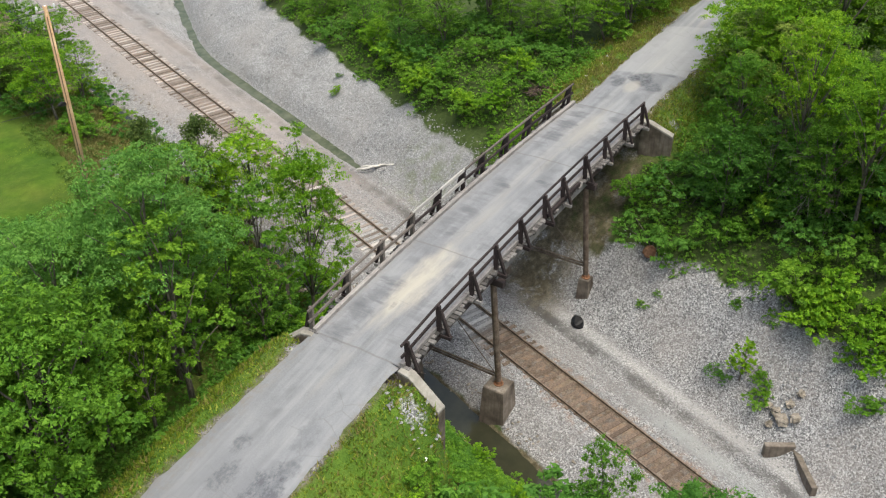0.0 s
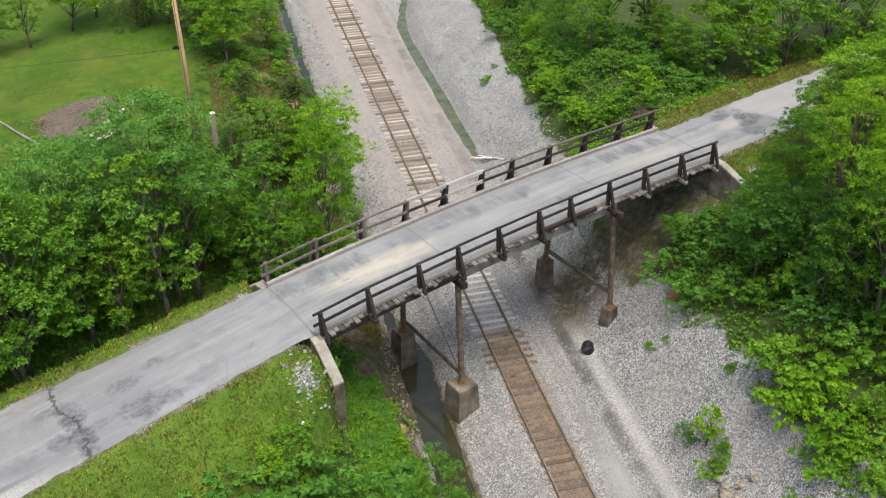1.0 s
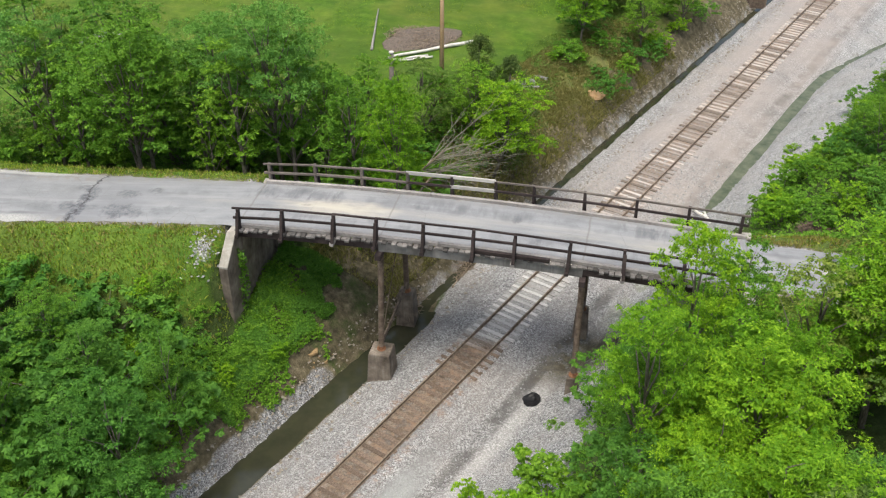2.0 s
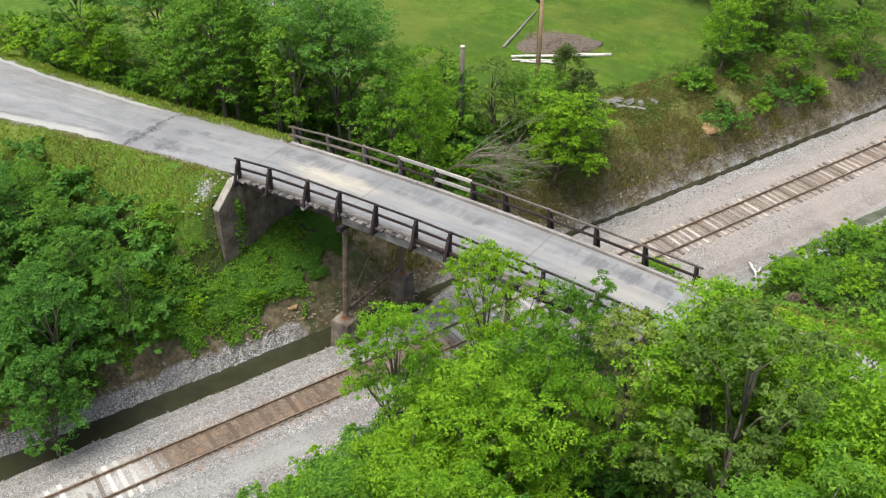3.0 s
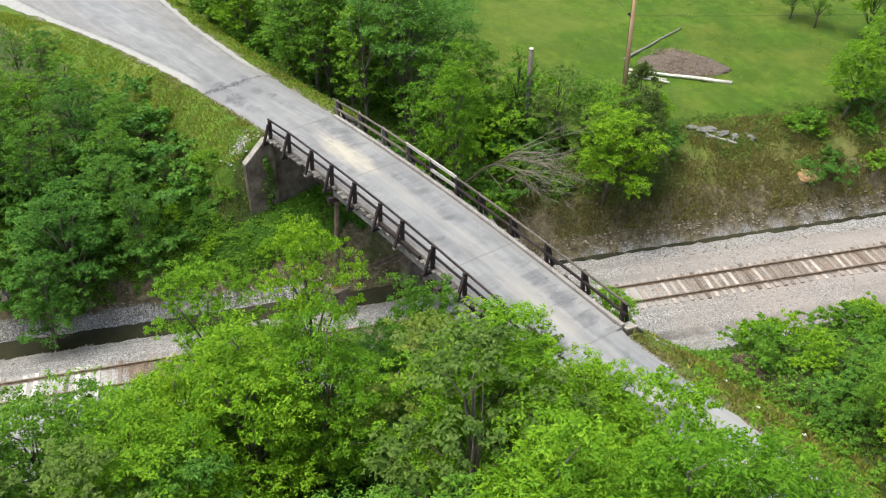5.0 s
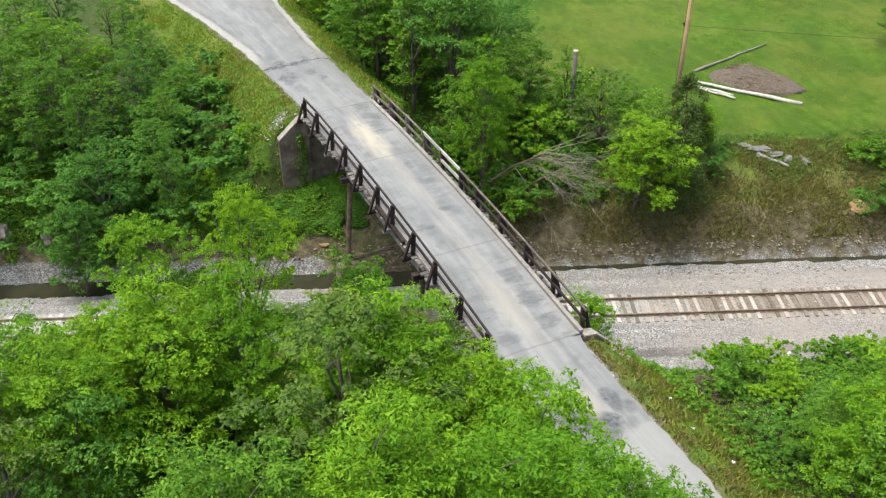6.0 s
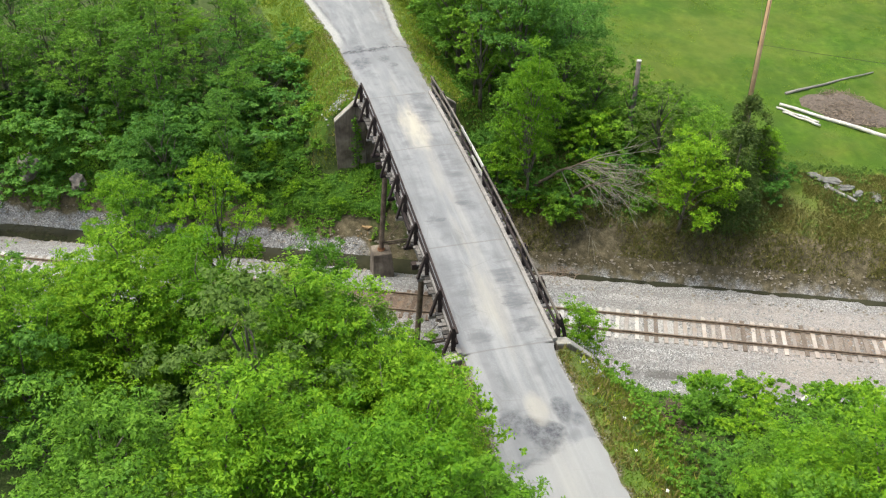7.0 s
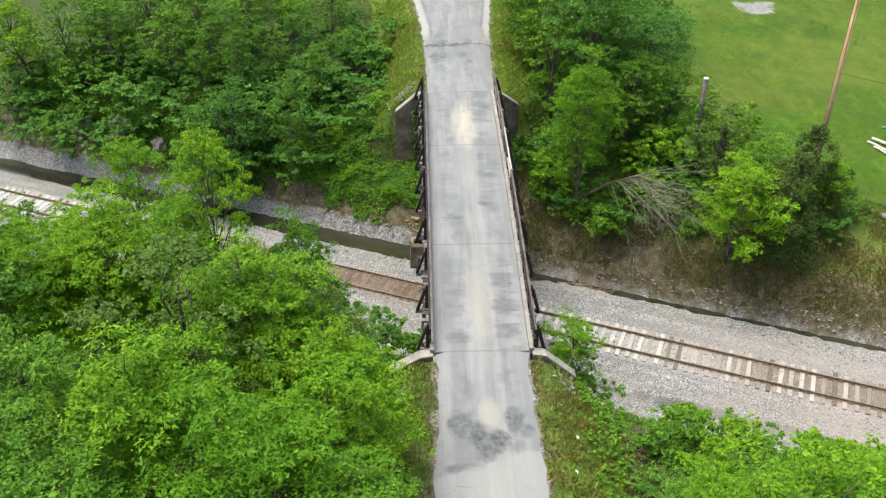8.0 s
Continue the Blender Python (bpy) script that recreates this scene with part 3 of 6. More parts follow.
ROADW = ((-120, 0.5), (-60, 1.4), (-38, 3.0), (-20, 5.15), (-9.5, 6.35), (-4, 7.0), (0, 7.42))
def road_z(x):
    if x < 0: return lerp_table(x, ROADW)
    if x > 24.9: return 7.62
    return 7.9 - 0.45 * ((x - 13.5) / 13.2) ** 2
def road_mid(x):
    return lerp_table(x, ((-16, 0.33), (-9, 0.24), (-3, 0.18), (2, 0.0), (25, -0.06), (31, -0.08), (33, -0.17), (45, -0.5), (70, -1.5)))
def road_half(x):
    return lerp_table(x, ((-45, 7.0), (-34, 4.6), (-24, 3.3), (-14, 2.55), (-6, 2.22), (0, 2.13), (24.9, 2.0), (26, 1.88), (28, 1.88), (31, 2.03), (34, 2.12), (60, 2.12)))
def base_z(x, y):
    v = offset(x, y)
    if v < 0:
        z = lerp_table(v, WEST)
        if v > -5.6 and y > 2:
            z = max(z, lerp_table(v, WEST_N)) if y > 6 else z + (max(z, lerp_table(v, WEST_N)) - z) * smooth(2, 6, y)
        if y < -4 and v < -6: z += 0.6 * smooth(-4, -12, y) * smooth(-6, -10, v)
    else:
        shift = 5 * smooth(38, 58, y)
        z = lerp_table(v - shift * smooth(1.5, 4.0 + shift, v), EAST)
        if y > 14:
            k = smooth(14, 20, y)
            z -= k * 0.55 * max(0, 1 - abs(v - 4.8 - shift) / 1.15)
            if v > 5.8 + shift:
                z = z * (1 - 0.3 * k)
    return z
def height(x, y):
    z = base_z(x, y)
    if abs(offset(x, y)) < 1.6:
        z -= 0.02 * smooth(0.5, 2, y)
        if abs(offset(x, y)) < 1.1:
            z += 0.004 * smooth(0.5, -0.5, y) * smooth(-15.4, -14.4, y)
    out = max(0.0, abs(y) - 2.1)
    e = min(1, max(0, (0.2 + 0.05 * out - x) / (0.5 + 1.7 * max(0, out - 1.95)) if x < 12 else (x - 24.85 - 0.1 * out) / 0.5))
    if e > 0:
        m = abs(y - road_mid(x)) - road_half(x) - 0.5
        rz = road_z(x) - 0.12
        if m > 0:
            rz -= 0.1 * min(m, 0.5) + (0.95 if x < 12 else 0.5 + 0.45 * smooth(29, 25.5, x)) * max(0, m - 0.5)
        if rz > z:
            z = z + (rz - z) * e
        elif x < 0 and m < 3:
            z = min(z, road_z(x) - 0.12 + 0.35 * max(0, m))
    return z

# ---- mesh helpers ----


def tri_mesh(name, verts, faces, mat, smooth_faces=False):
    me = bpy.data.meshes.new(name)
    me.from_pydata([tuple(v) for v in verts], [], [tuple(f) for f in faces])
    me.materials.append(mat)
    if smooth_faces:
        me.polygons.foreach_set("use_smooth", [True] * len(me.polygons))
    me.update()
    return me


def faces_mesh(name, verts, mat, tone=None):
    """Loose faces from an (n, corners, 3) array, each with its own tone."""
    k, c = verts.shape[:2]
    me = bpy.data.meshes.new(name)
    me.vertices.add(k * c)
    me.vertices.foreach_set("co", verts.astype(np.float32).ravel())
    me.loops.add(k * c)
    me.loops.foreach_set("vertex_index", np.arange(k * c, dtype=np.int32))
    me.polygons.add(k)
    me.polygons.foreach_set("loop_start", np.arange(0, k * c, c, dtype=np.int32))
    me.update(calc_edges=True)
    me.materials.append(mat)
    layer = me.attributes.new("tone", "FLOAT", "FACE")
    layer.data.foreach_set("value", (np.full(k, 0.5) if tone is None else tone).astype(np.float32))
    return me


def part(name, me, parent, label=""):
    ob = new(name, me)
    ob.parent = parent
    return tagged(ob, label) if label else ob


def thing(name, label, category, group="", at=(0, 0, 0), kind=""):
    ob = new(name)
    ob.location = at
    ob.empty_display_size = 0.2
    return tagged(ob, label, category, group, kind)


def bm_mesh(name, bm, mat, bevel=0.0):
    if bevel:
        bmesh.ops.bevel(bm, geom=bm.edges[:], offset=bevel, segments=1, affect="EDGES")
    me = bpy.data.meshes.new(name)
    bm.to_mesh(me)
    bm.free()
    me.materials.append(mat)
    return me


def beam_bm(p, q, w, h, bm=None):
    """A squared timber from p to q, w wide and h high."""
    bm = bm or bmesh.new()
    p, q = Vector(p), Vector(q)
    d = (q - p).normalized()
    up = Vector((0, 0, 1)) if abs(d.z) < 0.95 else Vector((1, 0, 0))
    s = d.cross(up).normalized()
    u = s.cross(d)
    ring = [[bm.verts.new(e + s * a * w / 2 + u * b * h / 2) for a, b in ((-1, -1), (1, -1), (1, 1), (-1, 1))] for e in (p, q)]
    a, b = ring
    bm.faces.new(a)
    bm.faces.new(b[::-1])
    for i in range(4):
        bm.faces.new((a[i], b[i], b[(i + 1) % 4], a[(i + 1) % 4]))
    bmesh.ops.recalc_face_normals(bm, faces=bm.faces[:])
    return bm


def timber(name, p, q, w, h, mat, parent, label="", bevel=0.012):
    return part(name, bm_mesh(name, beam_bm(p, q, w, h), mat, bevel), parent, label)


def tube(path, radii, sides=7):
    """Vertices and faces of a tapered tube along a path."""
    verts, faces = [], []
    path = [Vector(p) for p in path]
    for i, p in enumerate(path):
        d = (path[min(i + 1, len(path) - 1)] - path[max(i - 1, 0)]).normalized()
        s = d.cross(Vector((0.31, 0.95, 0.05))).normalized()
        u = s.cross(d)
        for k in range(sides):
            a = 2 * math.pi * k / sides
            verts.append(p + (s * math.cos(a) + u * math.sin(a)) * radii[i])
    for i in range(len(path) - 1):
        for k in range(sides):
            a, b = i * sides + k, i * sides + (k + 1) % sides
            faces.append((a, b, b + sides, a + sides))
    n0 = len(path) - 1
    faces.append(tuple(range(sides))[::-1])
    faces.append(tuple(n0 * sides + k for k in range(sides)))
    return verts, faces


def merge(lists):
    verts, faces = [], []
    for v, f in lists:
        k = len(verts)
        verts += v
        faces += [tuple(i + k for i in g) for g in f]
    return verts, faces


def pipe(name, p, q, r, mat, parent, label="", sides=10, r2=None):
    v, f = tube([p, q], [r, r if r2 is None else r2], sides)
    return part(name, tri_mesh(name, v, f, mat), parent, label)

# ---- ground ----


def stations(lo, hi, core_lo, core_hi, step, far):
    out, s = [], core_lo
    while s < core_hi:
        out.append(s)
        s += step
    out.append(core_hi)
    g = step
    while out[-1] < hi:
        g *= 1.25
        out.append(min(hi, out[-1] + min(g, far)))
    g = step
    while out[0] > lo:
        g *= 1.25
        out.insert(0, max(lo, out[0] - min(g, far)))
    return out


def rough_z(x, y):
    v = offset(x, y)
    k = 0.05 if -3 < v < 4.5 else 0.16
    if abs(v) < 1.5:
        k = 0.02
    if abs(y - road_mid(x)) < road_half(x) + 0.6 and (x < 1 or x > 24):
        return 0.0
    return k * noise.noise((x * 0.55, y * 0.55, 0.3)) + k * 0.5 * noise.noise((x * 1.7, y * 1.7, 4.1))


def cover(x, y):
    """How much crushed stone, grass and bare soil lie at a place."""
    v = offset(x, y)
    wob = 0.9 * noise.noise((x * 0.22, y * 0.22, 7.7)) + 0.5 * noise.noise((x * 0.8, y * 0.8, 2.2))
    # the railway bed and its stony slopes
    e_edge = lerp_table(y, ((-24, 11.2), (-14, 9.8), (-8, 9.0), (-4, 8.2), (4, 8.0), (16, 8.6), (26, 9.8), (40, 10.6), (60, 14)))
    stone = min(smooth(-4.4 - 0.9 * smooth(1, 6, y), -3.2 - 0.9 * smooth(1, 6, y), v), 1 - smooth(e_edge - 1.2, e_edge + 0.8, v + wob))
    soil, grass = 0.0, 0.0
    shore = 1.1 * smooth(1, 6, y)
    soil = max(soil, smooth(-3.4 - shore, -4.2 - shore, v) * smooth(-9.5, -6.4, v + 0.8 * wob))
    if v < -4.8:
        if y > 2:
            grass = 0.46 + 0.14 * wob + 0.25 * smooth(-6.0, -9.0, v) + 0.2 * smooth(9, 17, y) + 0.35 * smooth(16, 24, y) * smooth(-6.5, -8.5, v)
            soil = max(soil, (0.62 - 0.3 * smooth(9, 17, y) * smooth(-6.8, -8.2, v + 0.6 * wob)) * smooth(-13, -9, v))
            stone = max(stone, 0.5 * smooth(-6.6, -5.6, v))
        else:
            grass = 0.35
            stone = max(stone, 0.66 * smooth(-6.6, -5.9, v + 0.4 * wob) * smooth(-1, -4, y))
    field = smooth(-10.5, -12.5, v) * smooth(15.5, 19.5, y - 0.12 * x + wob) * smooth(-42, -38, x)
    grass = max(grass, field, smooth(-42, -46, x))
    soil *= 1 - field
    # bare earth under the deck, mottled with the darker litter colour
    under = smooth(0.0, 0.8, x) * smooth(25.2, 24.4, x) * smooth(3.8, 2.6, abs(y))
    if under > 0 and (v < -5 or v > 6):
        grass *= 1 - under
        soil = max(min(soil, 1 - 0.45 * under), under * 0.56)
        stone *= 1 - 0.5 * under * smooth(6, 7.5, abs(v))
        if v > 6:
            stone = max(stone, 0.4 * under)
    # verges
    if x < 0.8 or x > 24.4:
        side = abs(y - road_mid(x)) - road_half(x)
        vg = smooth(4.6, 2.8, side + 0.9 * wob) * smooth(9.5, 10.5, abs(v))
        grass = max(grass, vg * (0.74 + 0.3 * wob if x < 12 else 0.56 + 0.25 * wob))
        soil = soil * (1 - 0.8 * vg) + (0.3 if x < 12 else 0.42) * vg
        stone *= 1 - vg
        hem = smooth(0.9, 0.2, side + 0.25 * wob) * vg
        soil = max(soil, 0.55 * hem)
        stone = max(stone, 0.46 * hem)
    # broken stone tipped beside the wing walls
    for cx, cy, rad in ((-1.1, -3.5, 0.6), (26.0, 3.6, 0.5), (26.6, -3.6, 0.5), (-24.0, 26.5, 2.2), (9.6, 25.6, 0.5)):
        stone = max(stone, 0.6 * smooth(rad + 0.6, rad - 0.5, math.hypot(x - cx, y - cy) + 0.4 * wob))
    return stone, grass, soil


def build_ground():
    xs = stations(-1500, 1500, -16, 44, 0.45, 120)
    ys = stations(-1500, 1500, -26, 62, 0.45, 120)
    verts, cols = [], []
    for y in ys:
        for x in xs:
            z = height(x, y) + rough_z(x, y)
            verts.append((x, y, z))
            cols.append((*cover(x, y), 1.0))
    w = len(xs)
    faces = [(j * w + i, j * w + i + 1, (j + 1) * w + i + 1, (j + 1) * w + i) for j in range(len(ys) - 1) for i in range(w - 1)]
    me = tri_mesh("ground", verts, faces, GROUND, True)
    layer = me.color_attributes.new("cover", "FLOAT_COLOR", "POINT")
    layer.data.foreach_set("color", np.array(cols, dtype=np.float32).ravel())
    return tagged(new("ground", me), "railway cutting with grey stone, soil banks and grass", "ground", kind="structure")


build_ground()


def ribbon(name, mid, z, half_l, half_r, lo, hi, step, across, mat, ragged=0.0):
    """A surfaced strip along x."""
    verts, faces = [], []
    n = max(2, round((hi - lo) / step))
    for i in range(n + 1):
        x = lo + (hi - lo) * i / n
        for k in range(across + 1):
            u = k / across
            y = mid(x) - half_l(x) + (half_l(x) + half_r(x)) * u
            if k in (0, across):
                y += ragged * noise.noise((x * 0.9, k * 3.1, 1.0)) + ragged * 0.5 * noise.noise((x * 3.1, k, 5.0))
            crown = 0.04 * (1 - (2 * u - 1) ** 2)
            verts.append((x, y, z(x) + crown - (0.10 if ragged and k in (0, across) else 0.0) + 0.012 * noise.noise((x * 0.8, y * 0.8, 0))))
    w = across + 1
    for i in range(n):
        for k in range(across):
            faces.append((i * w + k, i * w + k + w, i * w + k + w + 1, i * w + k + 1)[::-1])
    return tri_mesh(name, verts, faces, mat, True)


road_w = new("road", ribbon("road", road_mid, road_z, road_half, road_half, -110, 0.22, 0.5, 10, ASPHALT, 0.22))
tagged(road_w, "worn grey asphalt lane widening towards a junction", "road", kind="structure")
road_e = new("road", ribbon("road", road_mid, road_z, road_half, road_half, 24.93, 120, 0.5, 10, ASPHALT, 0.22))
tagged(road_e, "cracked grey asphalt lane with dark broken patches", "road", kind="structure")

# ---- water ----


def water_strip(name, label, v_mid, v_half, lo, hi, z):
    verts, faces = [], []
    n = int((hi - lo) / 1.0)
    for i in range(n + 1):
        y = lo + (hi - lo) * i / n
        c, h = v_mid(y), v_half(y)
        for s in (-1, 1):
            verts.append((track_x(y) + (c + s * h) / 0.928, y, z))
    for i in range(n):
        faces.append((2 * i, 2 * i + 1, 2 * i + 3, 2 * i + 2))
    ob = new(name, tri_mesh(name, verts, faces, WATER if z < -0.9 else STREAM))
    return tagged(ob, label, "water", kind="structure")


water_strip("water", "still brown creek water beside the railway", lambda y: -4.75 - 0.4 * smooth(1, 7, y), lambda y: 1.0 - 0.5 * smooth(1, 7, y), -70, 90, -1.0)
water_strip("water", "shallow green drainage stream in a stony ditch", lambda y: 4.8 + 5.0 * smooth(38, 58, y), lambda y: 0.8, 15.5, 66, -0.72)

# ---- railway ----
DIRV = Vector((0.3714, 0.9285, 0))
NORV = Vector((0.9285, -0.3714, 0))
TRACK0 = Vector((12.2, 0, 0))


def rail_mesh():
    prof = ((-0.07, 0.0), (-0.07, 0.015), (-0.01, 0.03), (-0.01, 0.115), (-0.036, 0.125), (-0.036, 0.16), (0.036, 0.16), (0.036, 0.125), (0.01, 0.115), (0.01, 0.03), (0.07, 0.015), (0.07, 0.0))
    verts, faces = [], []
    n = 60
    for i in range(n + 1):
        u = -70 + 165 * i / n
        for a, b in prof:
            verts.append(DIRV * u + NORV * (a + 0.012 * noise.noise((u * 0.1, 0, 0))) + Vector((0, 0, b)))
    k = len(prof)
    for i in range(n):
        for j in range(k):
            faces.append((i * k + j, i * k + (j + 1) % k, (i + 1) * k + (j + 1) % k, (i + 1) * k + j))
    return tri_mesh("rail", verts, faces, RAIL)


track = thing("railway_track", "single railway track with rusty rails on old timber ties", "railway track", at=TRACK0)
rme = rail_mesh()
for s in (-1, 1):
    r = part("rail", rme, track, "rust-brown steel rail")
    r.location = NORV * 0.7525 * s + Vector((0, 0, -0.06))
tie_me = bm_mesh("tie", beam_bm((-1.29, 0, 0), (1.29, 0, 0), 0.23, 0.18), TIE, 0.015)
rng = random.Random(5)
u = -42.0
while u < 88:
    t_ob = part("tie", tie_me, track)
    p = DIRV * u + NORV * rng.uniform(-0.06, 0.06)
    yy = p.y
    buried = -0.135 if -14.6 < yy < 0.5 else -0.14
    t_ob.location = (p.x, p.y, buried + rng.uniform(-0.03, 0.012))
    t_ob.rotation_euler = (rng.uniform(-0.02, 0.02), 0, math.atan2(NORV.y, NORV.x) + rng.uniform(-0.03, 0.03))
    if -14.6 < yy < -2.0:
        t_ob.scale.x = rng.uniform(0.6, 0.7)
    u += 0.535 + rng.uniform(-0.04, 0.04)

# ---- bridge ----
S_POSTS = (0.48, 2.79, 5.39, 7.5, 9.86, 12.26, 14.2, 16.74, 19.3, 21.95, 24.45)
N_POSTS = (0.4, 2.95, 5.45, 7.9, 10.2, 12.47, 14.45, 17.0, 19.55, 22.1, 24.6)
S_EDGE, N_EDGE = -2.07, 1.97
bridge = thing("timber_bridge", "old narrow timber road bridge with dark railings over the railway", "bridge")
part("deck_surface", ribbon("deck_surface", lambda x: 0.0, lambda x: road_z(x), lambda x: -S_EDGE, lambda x: N_EDGE, 0.22, 24.93, 0.4, 10, ASPHALT), bridge, "grey asphalt wearing course")
rng = random.Random(11)
plank_me = bm_mesh("plank", beam_bm((0, -2.50, 0), (0, 2.40, 0), 0.225, 0.10), DECK_TIMBER, 0.01)
x = 0.35
while x < 24.85:
    pl = part("plank", plank_me, bridge)
    pl.location = (x, rng.uniform(-0.11, 0.11), road_z(x) - 0.075 + rng.uniform(-0.02, 0.008))
    pl.rotation_euler = (rng.uniform(-0.004, 0.004), rng.uniform(-0.03, 0.03), rng.uniform(-0.012, 0.012))
    x += 0.235 + rng.uniform(0.0, 0.035)
# kerb timbers laid end to end
for yk, lab in ((S_EDGE - 0.09, "grey"), (N_EDGE + 0.10, "pale grey")):
    cuts = [0.25, 4.9, 9.2, 13.7, 18.4, 24.95] if yk > 0 else [0.25, 5.2, 10.6, 15.1, 20.0, 24.95]
    for a, b in zip(cuts, cuts[1:]):
        m = 4
        bm = bmesh.new()
        for i in range(m):
            xa, xb = a + (b - a - 0.03) * i / m, a + (b - a - 0.03) * (i + 1) / m
            beam_bm((xa, yk, road_z(xa) + 0.075), (xb, yk, road_z(xb) + 0.075), 0.18, 0.16, bm)
        part("kerb_timber", bm_mesh("kerb_timber", bm, GREY_TIMBER), bridge, lab + " squared kerb timber")
# stringers by span
SPANS = ((0.3, 7.6), (7.6, 17.45), (17.45, 24.9))
for k, (a, b) in enumerate(SPANS):
    for y in (-2.25, -1.15, 0.0, 1.1, 2.15):
        dep = 0.5 if k == 1 else 0.38
        bm = bmesh.new()
        for i in range(5):
            xa, xb = a + (b - a) * i / 5, a + (b - a) * (i + 1) / 5
            beam_bm((xa, y, road_z(xa) - 0.14 - dep / 2), (xb, y, road_z(xb) - 0.14 - dep / 2), 0.16, dep, bm)
        part("stringer", bm_mesh("stringer", bm, STEEL_GREY if k == 1 and abs(y) > 1.9 else DARK_TIMBER), bridge, "weathered bridge stringer")


def railing(posts, y, s, top_z, reach, pale):
    """Posts leaning on outriggers, with two rails, on the side s."""
    for x in posts:
        z = road_z(x)
        ln = rng.uniform(-0.03, 0.03)
        low = 0.1 * smooth(2.5, 0.3, x)
        worn = WORN_TIMBER if pale and x < 9 else DARK_TIMBER
        timber("railing_post", (x + ln, y, z - 0.3), (x + ln * 2, y - s * 0.05, z + top_z + 0.03 - low), 0.2, 0.14, worn, bridge)
        timber("railing_brace", (x + 0.03, y + s * reach * 0.86, z - 0.16), (x + ln, y + s * 0.05, z + top_z - 0.16 - low), 0.15, 0.12, DARK_TIMBER, bridge)
        timber("outrigger", (x, y - s * 1.4, z - 0.22), (x, y + s * (reach + rng.uniform(-0.05, 0.06)), z - 0.22), 0.19, 0.17, GREY_TIMBER if rng.random() < 0.3 else DARK_TIMBER, bridge)
    ends = [posts[0] - 0.28, *posts[1:-1], posts[-1] + 0.3]
    for i, (a, b) in enumerate(zip(ends, ends[1:])):
        for lvl, hh in ((top_z + 0.0, 0.10), (top_z - 0.55, 0.13)):
            mat = DARK_TIMBER
            if pale and (i < 3 or lvl == top_z):
                mat = WORN_TIMBER
            if pale and (i == 4 or (i == 3 and lvl == top_z)):
                mat = PALE_TIMBER
            dz = rng.uniform(-0.02, 0.02) - 0.1 * smooth(2.5, 0.3, a)
            timber("rail", (a - 0.04, y - s * 0.10, road_z(a) + lvl + dz), (b + 0.04, y - s * 0.10, road_z(b) + lvl + rng.uniform(-0.02, 0.02)), 0.09 if mat != PALE_TIMBER else 0.07, hh if mat != PALE_TIMBER else 0.2, mat, bridge,
                   "bleached replacement board" if mat == PALE_TIMBER else "")


railing(S_POSTS, -2.33, -1, 1.19, 0.52, False)
railing(N_POSTS, 2.30, 1, 1.17, 0.40, True)


def bent(x, foot_s, foot_n, strut_z):
    z = road_z(x) - 0.80
    timber("cap_beam", (x, -2.7, z), (x, 2.6, z), 0.3, 0.32, DARK_TIMBER, bridge, "heavy timber cap beam")
    for (fx, fy, fz), ty in ((foot_s, -2.15), (foot_n, 2.2)):
        pipe("column", (fx, fy, fz - 0.02), (x, ty, z - 0.14), 0.15, RUST, bridge, "rust-brown steel pipe column", 12)
        v, f = tube([(fx, fy, fz - 0.02), (fx, fy, fz + 0.05), (fx, fy, fz + 0.07), (fx, fy, fz + 0.2)], [0.24, 0.24, 0.19, 0.165], 12)
        part("base_collar", tri_mesh("base_collar", v, f, COLLAR), bridge, "orange rusty base collar")
    for dz in (0.0, 0.17):
        pipe("strut", (foot_s[0] + 0.05, foot_s[1], strut_z + dz), (foot_n[0] + 0.05, foot_n[1], strut_z + dz + 0.12), 0.055, RUST, bridge, "rusty pipe strut between columns", 8)
    pipe("tie_rod", (foot_s[0], foot_s[1], strut_z), (x, 2.1, z - 0.3), 0.022, RUST, bridge, "", 6)


def pedestal(fx, fy, ztop, zbot, wt, wb):
    bm = bmesh.new()
    rings = []
    for z, w in ((zbot, wb), (ztop - 0.05, wt), (ztop, wt - 0.08)):
        rings.append([bm.verts.new((fx + sx * w / 2, fy + sy * w / 2, z)) for sx, sy in ((-1, -1), (1, -1), (1, 1), (-1, 1))])
    for a, b in zip(rings, rings[1:]):
        for i in range(4):
            bm.faces.new((a[i], a[(i + 1) % 4], b[(i + 1) % 4], b[i]))
    bm.faces.new(rings[-1])
    bm.faces.new(rings[0][::-1])
    ob = new("concrete_pedestal", bm_mesh("concrete_pedestal", bm, OLD_CONCRETE))
    return tagged(ob, "rough tapered concrete footing under a bridge column", "pedestal", "bridge footings")


W_S, W_N = (7.62, -2.6, 1.2), (7.66, 2.5, 1.15)
E_S, E_N = (17.52, -2.58, 1.35), (17.42, 2.5, 1.6)
bent(7.65, W_S, W_N, 1.55)
bent(17.48, E_S, E_N, 2.0)
pedestal(*W_S, -1.5, 1.1, 1.4)
pedestal(*W_N, -1.5, 0.85, 1.1)
pedestal(*E_S, -0.2, 0.6, 0.72)
pedestal(*E_N, -0.2, 0.66, 0.8)
loose = tagged(new("loose_beam", bm_mesh("loose_beam", beam_bm((12.3, -2.42, road_z(12.3) + 0.1), (15.9, -2.42, road_z(15.9) + 0.1), 0.16, 0.2), DARK_TIMBER, 0.015)), "dark spare timber lying along the deck edge", "beam")


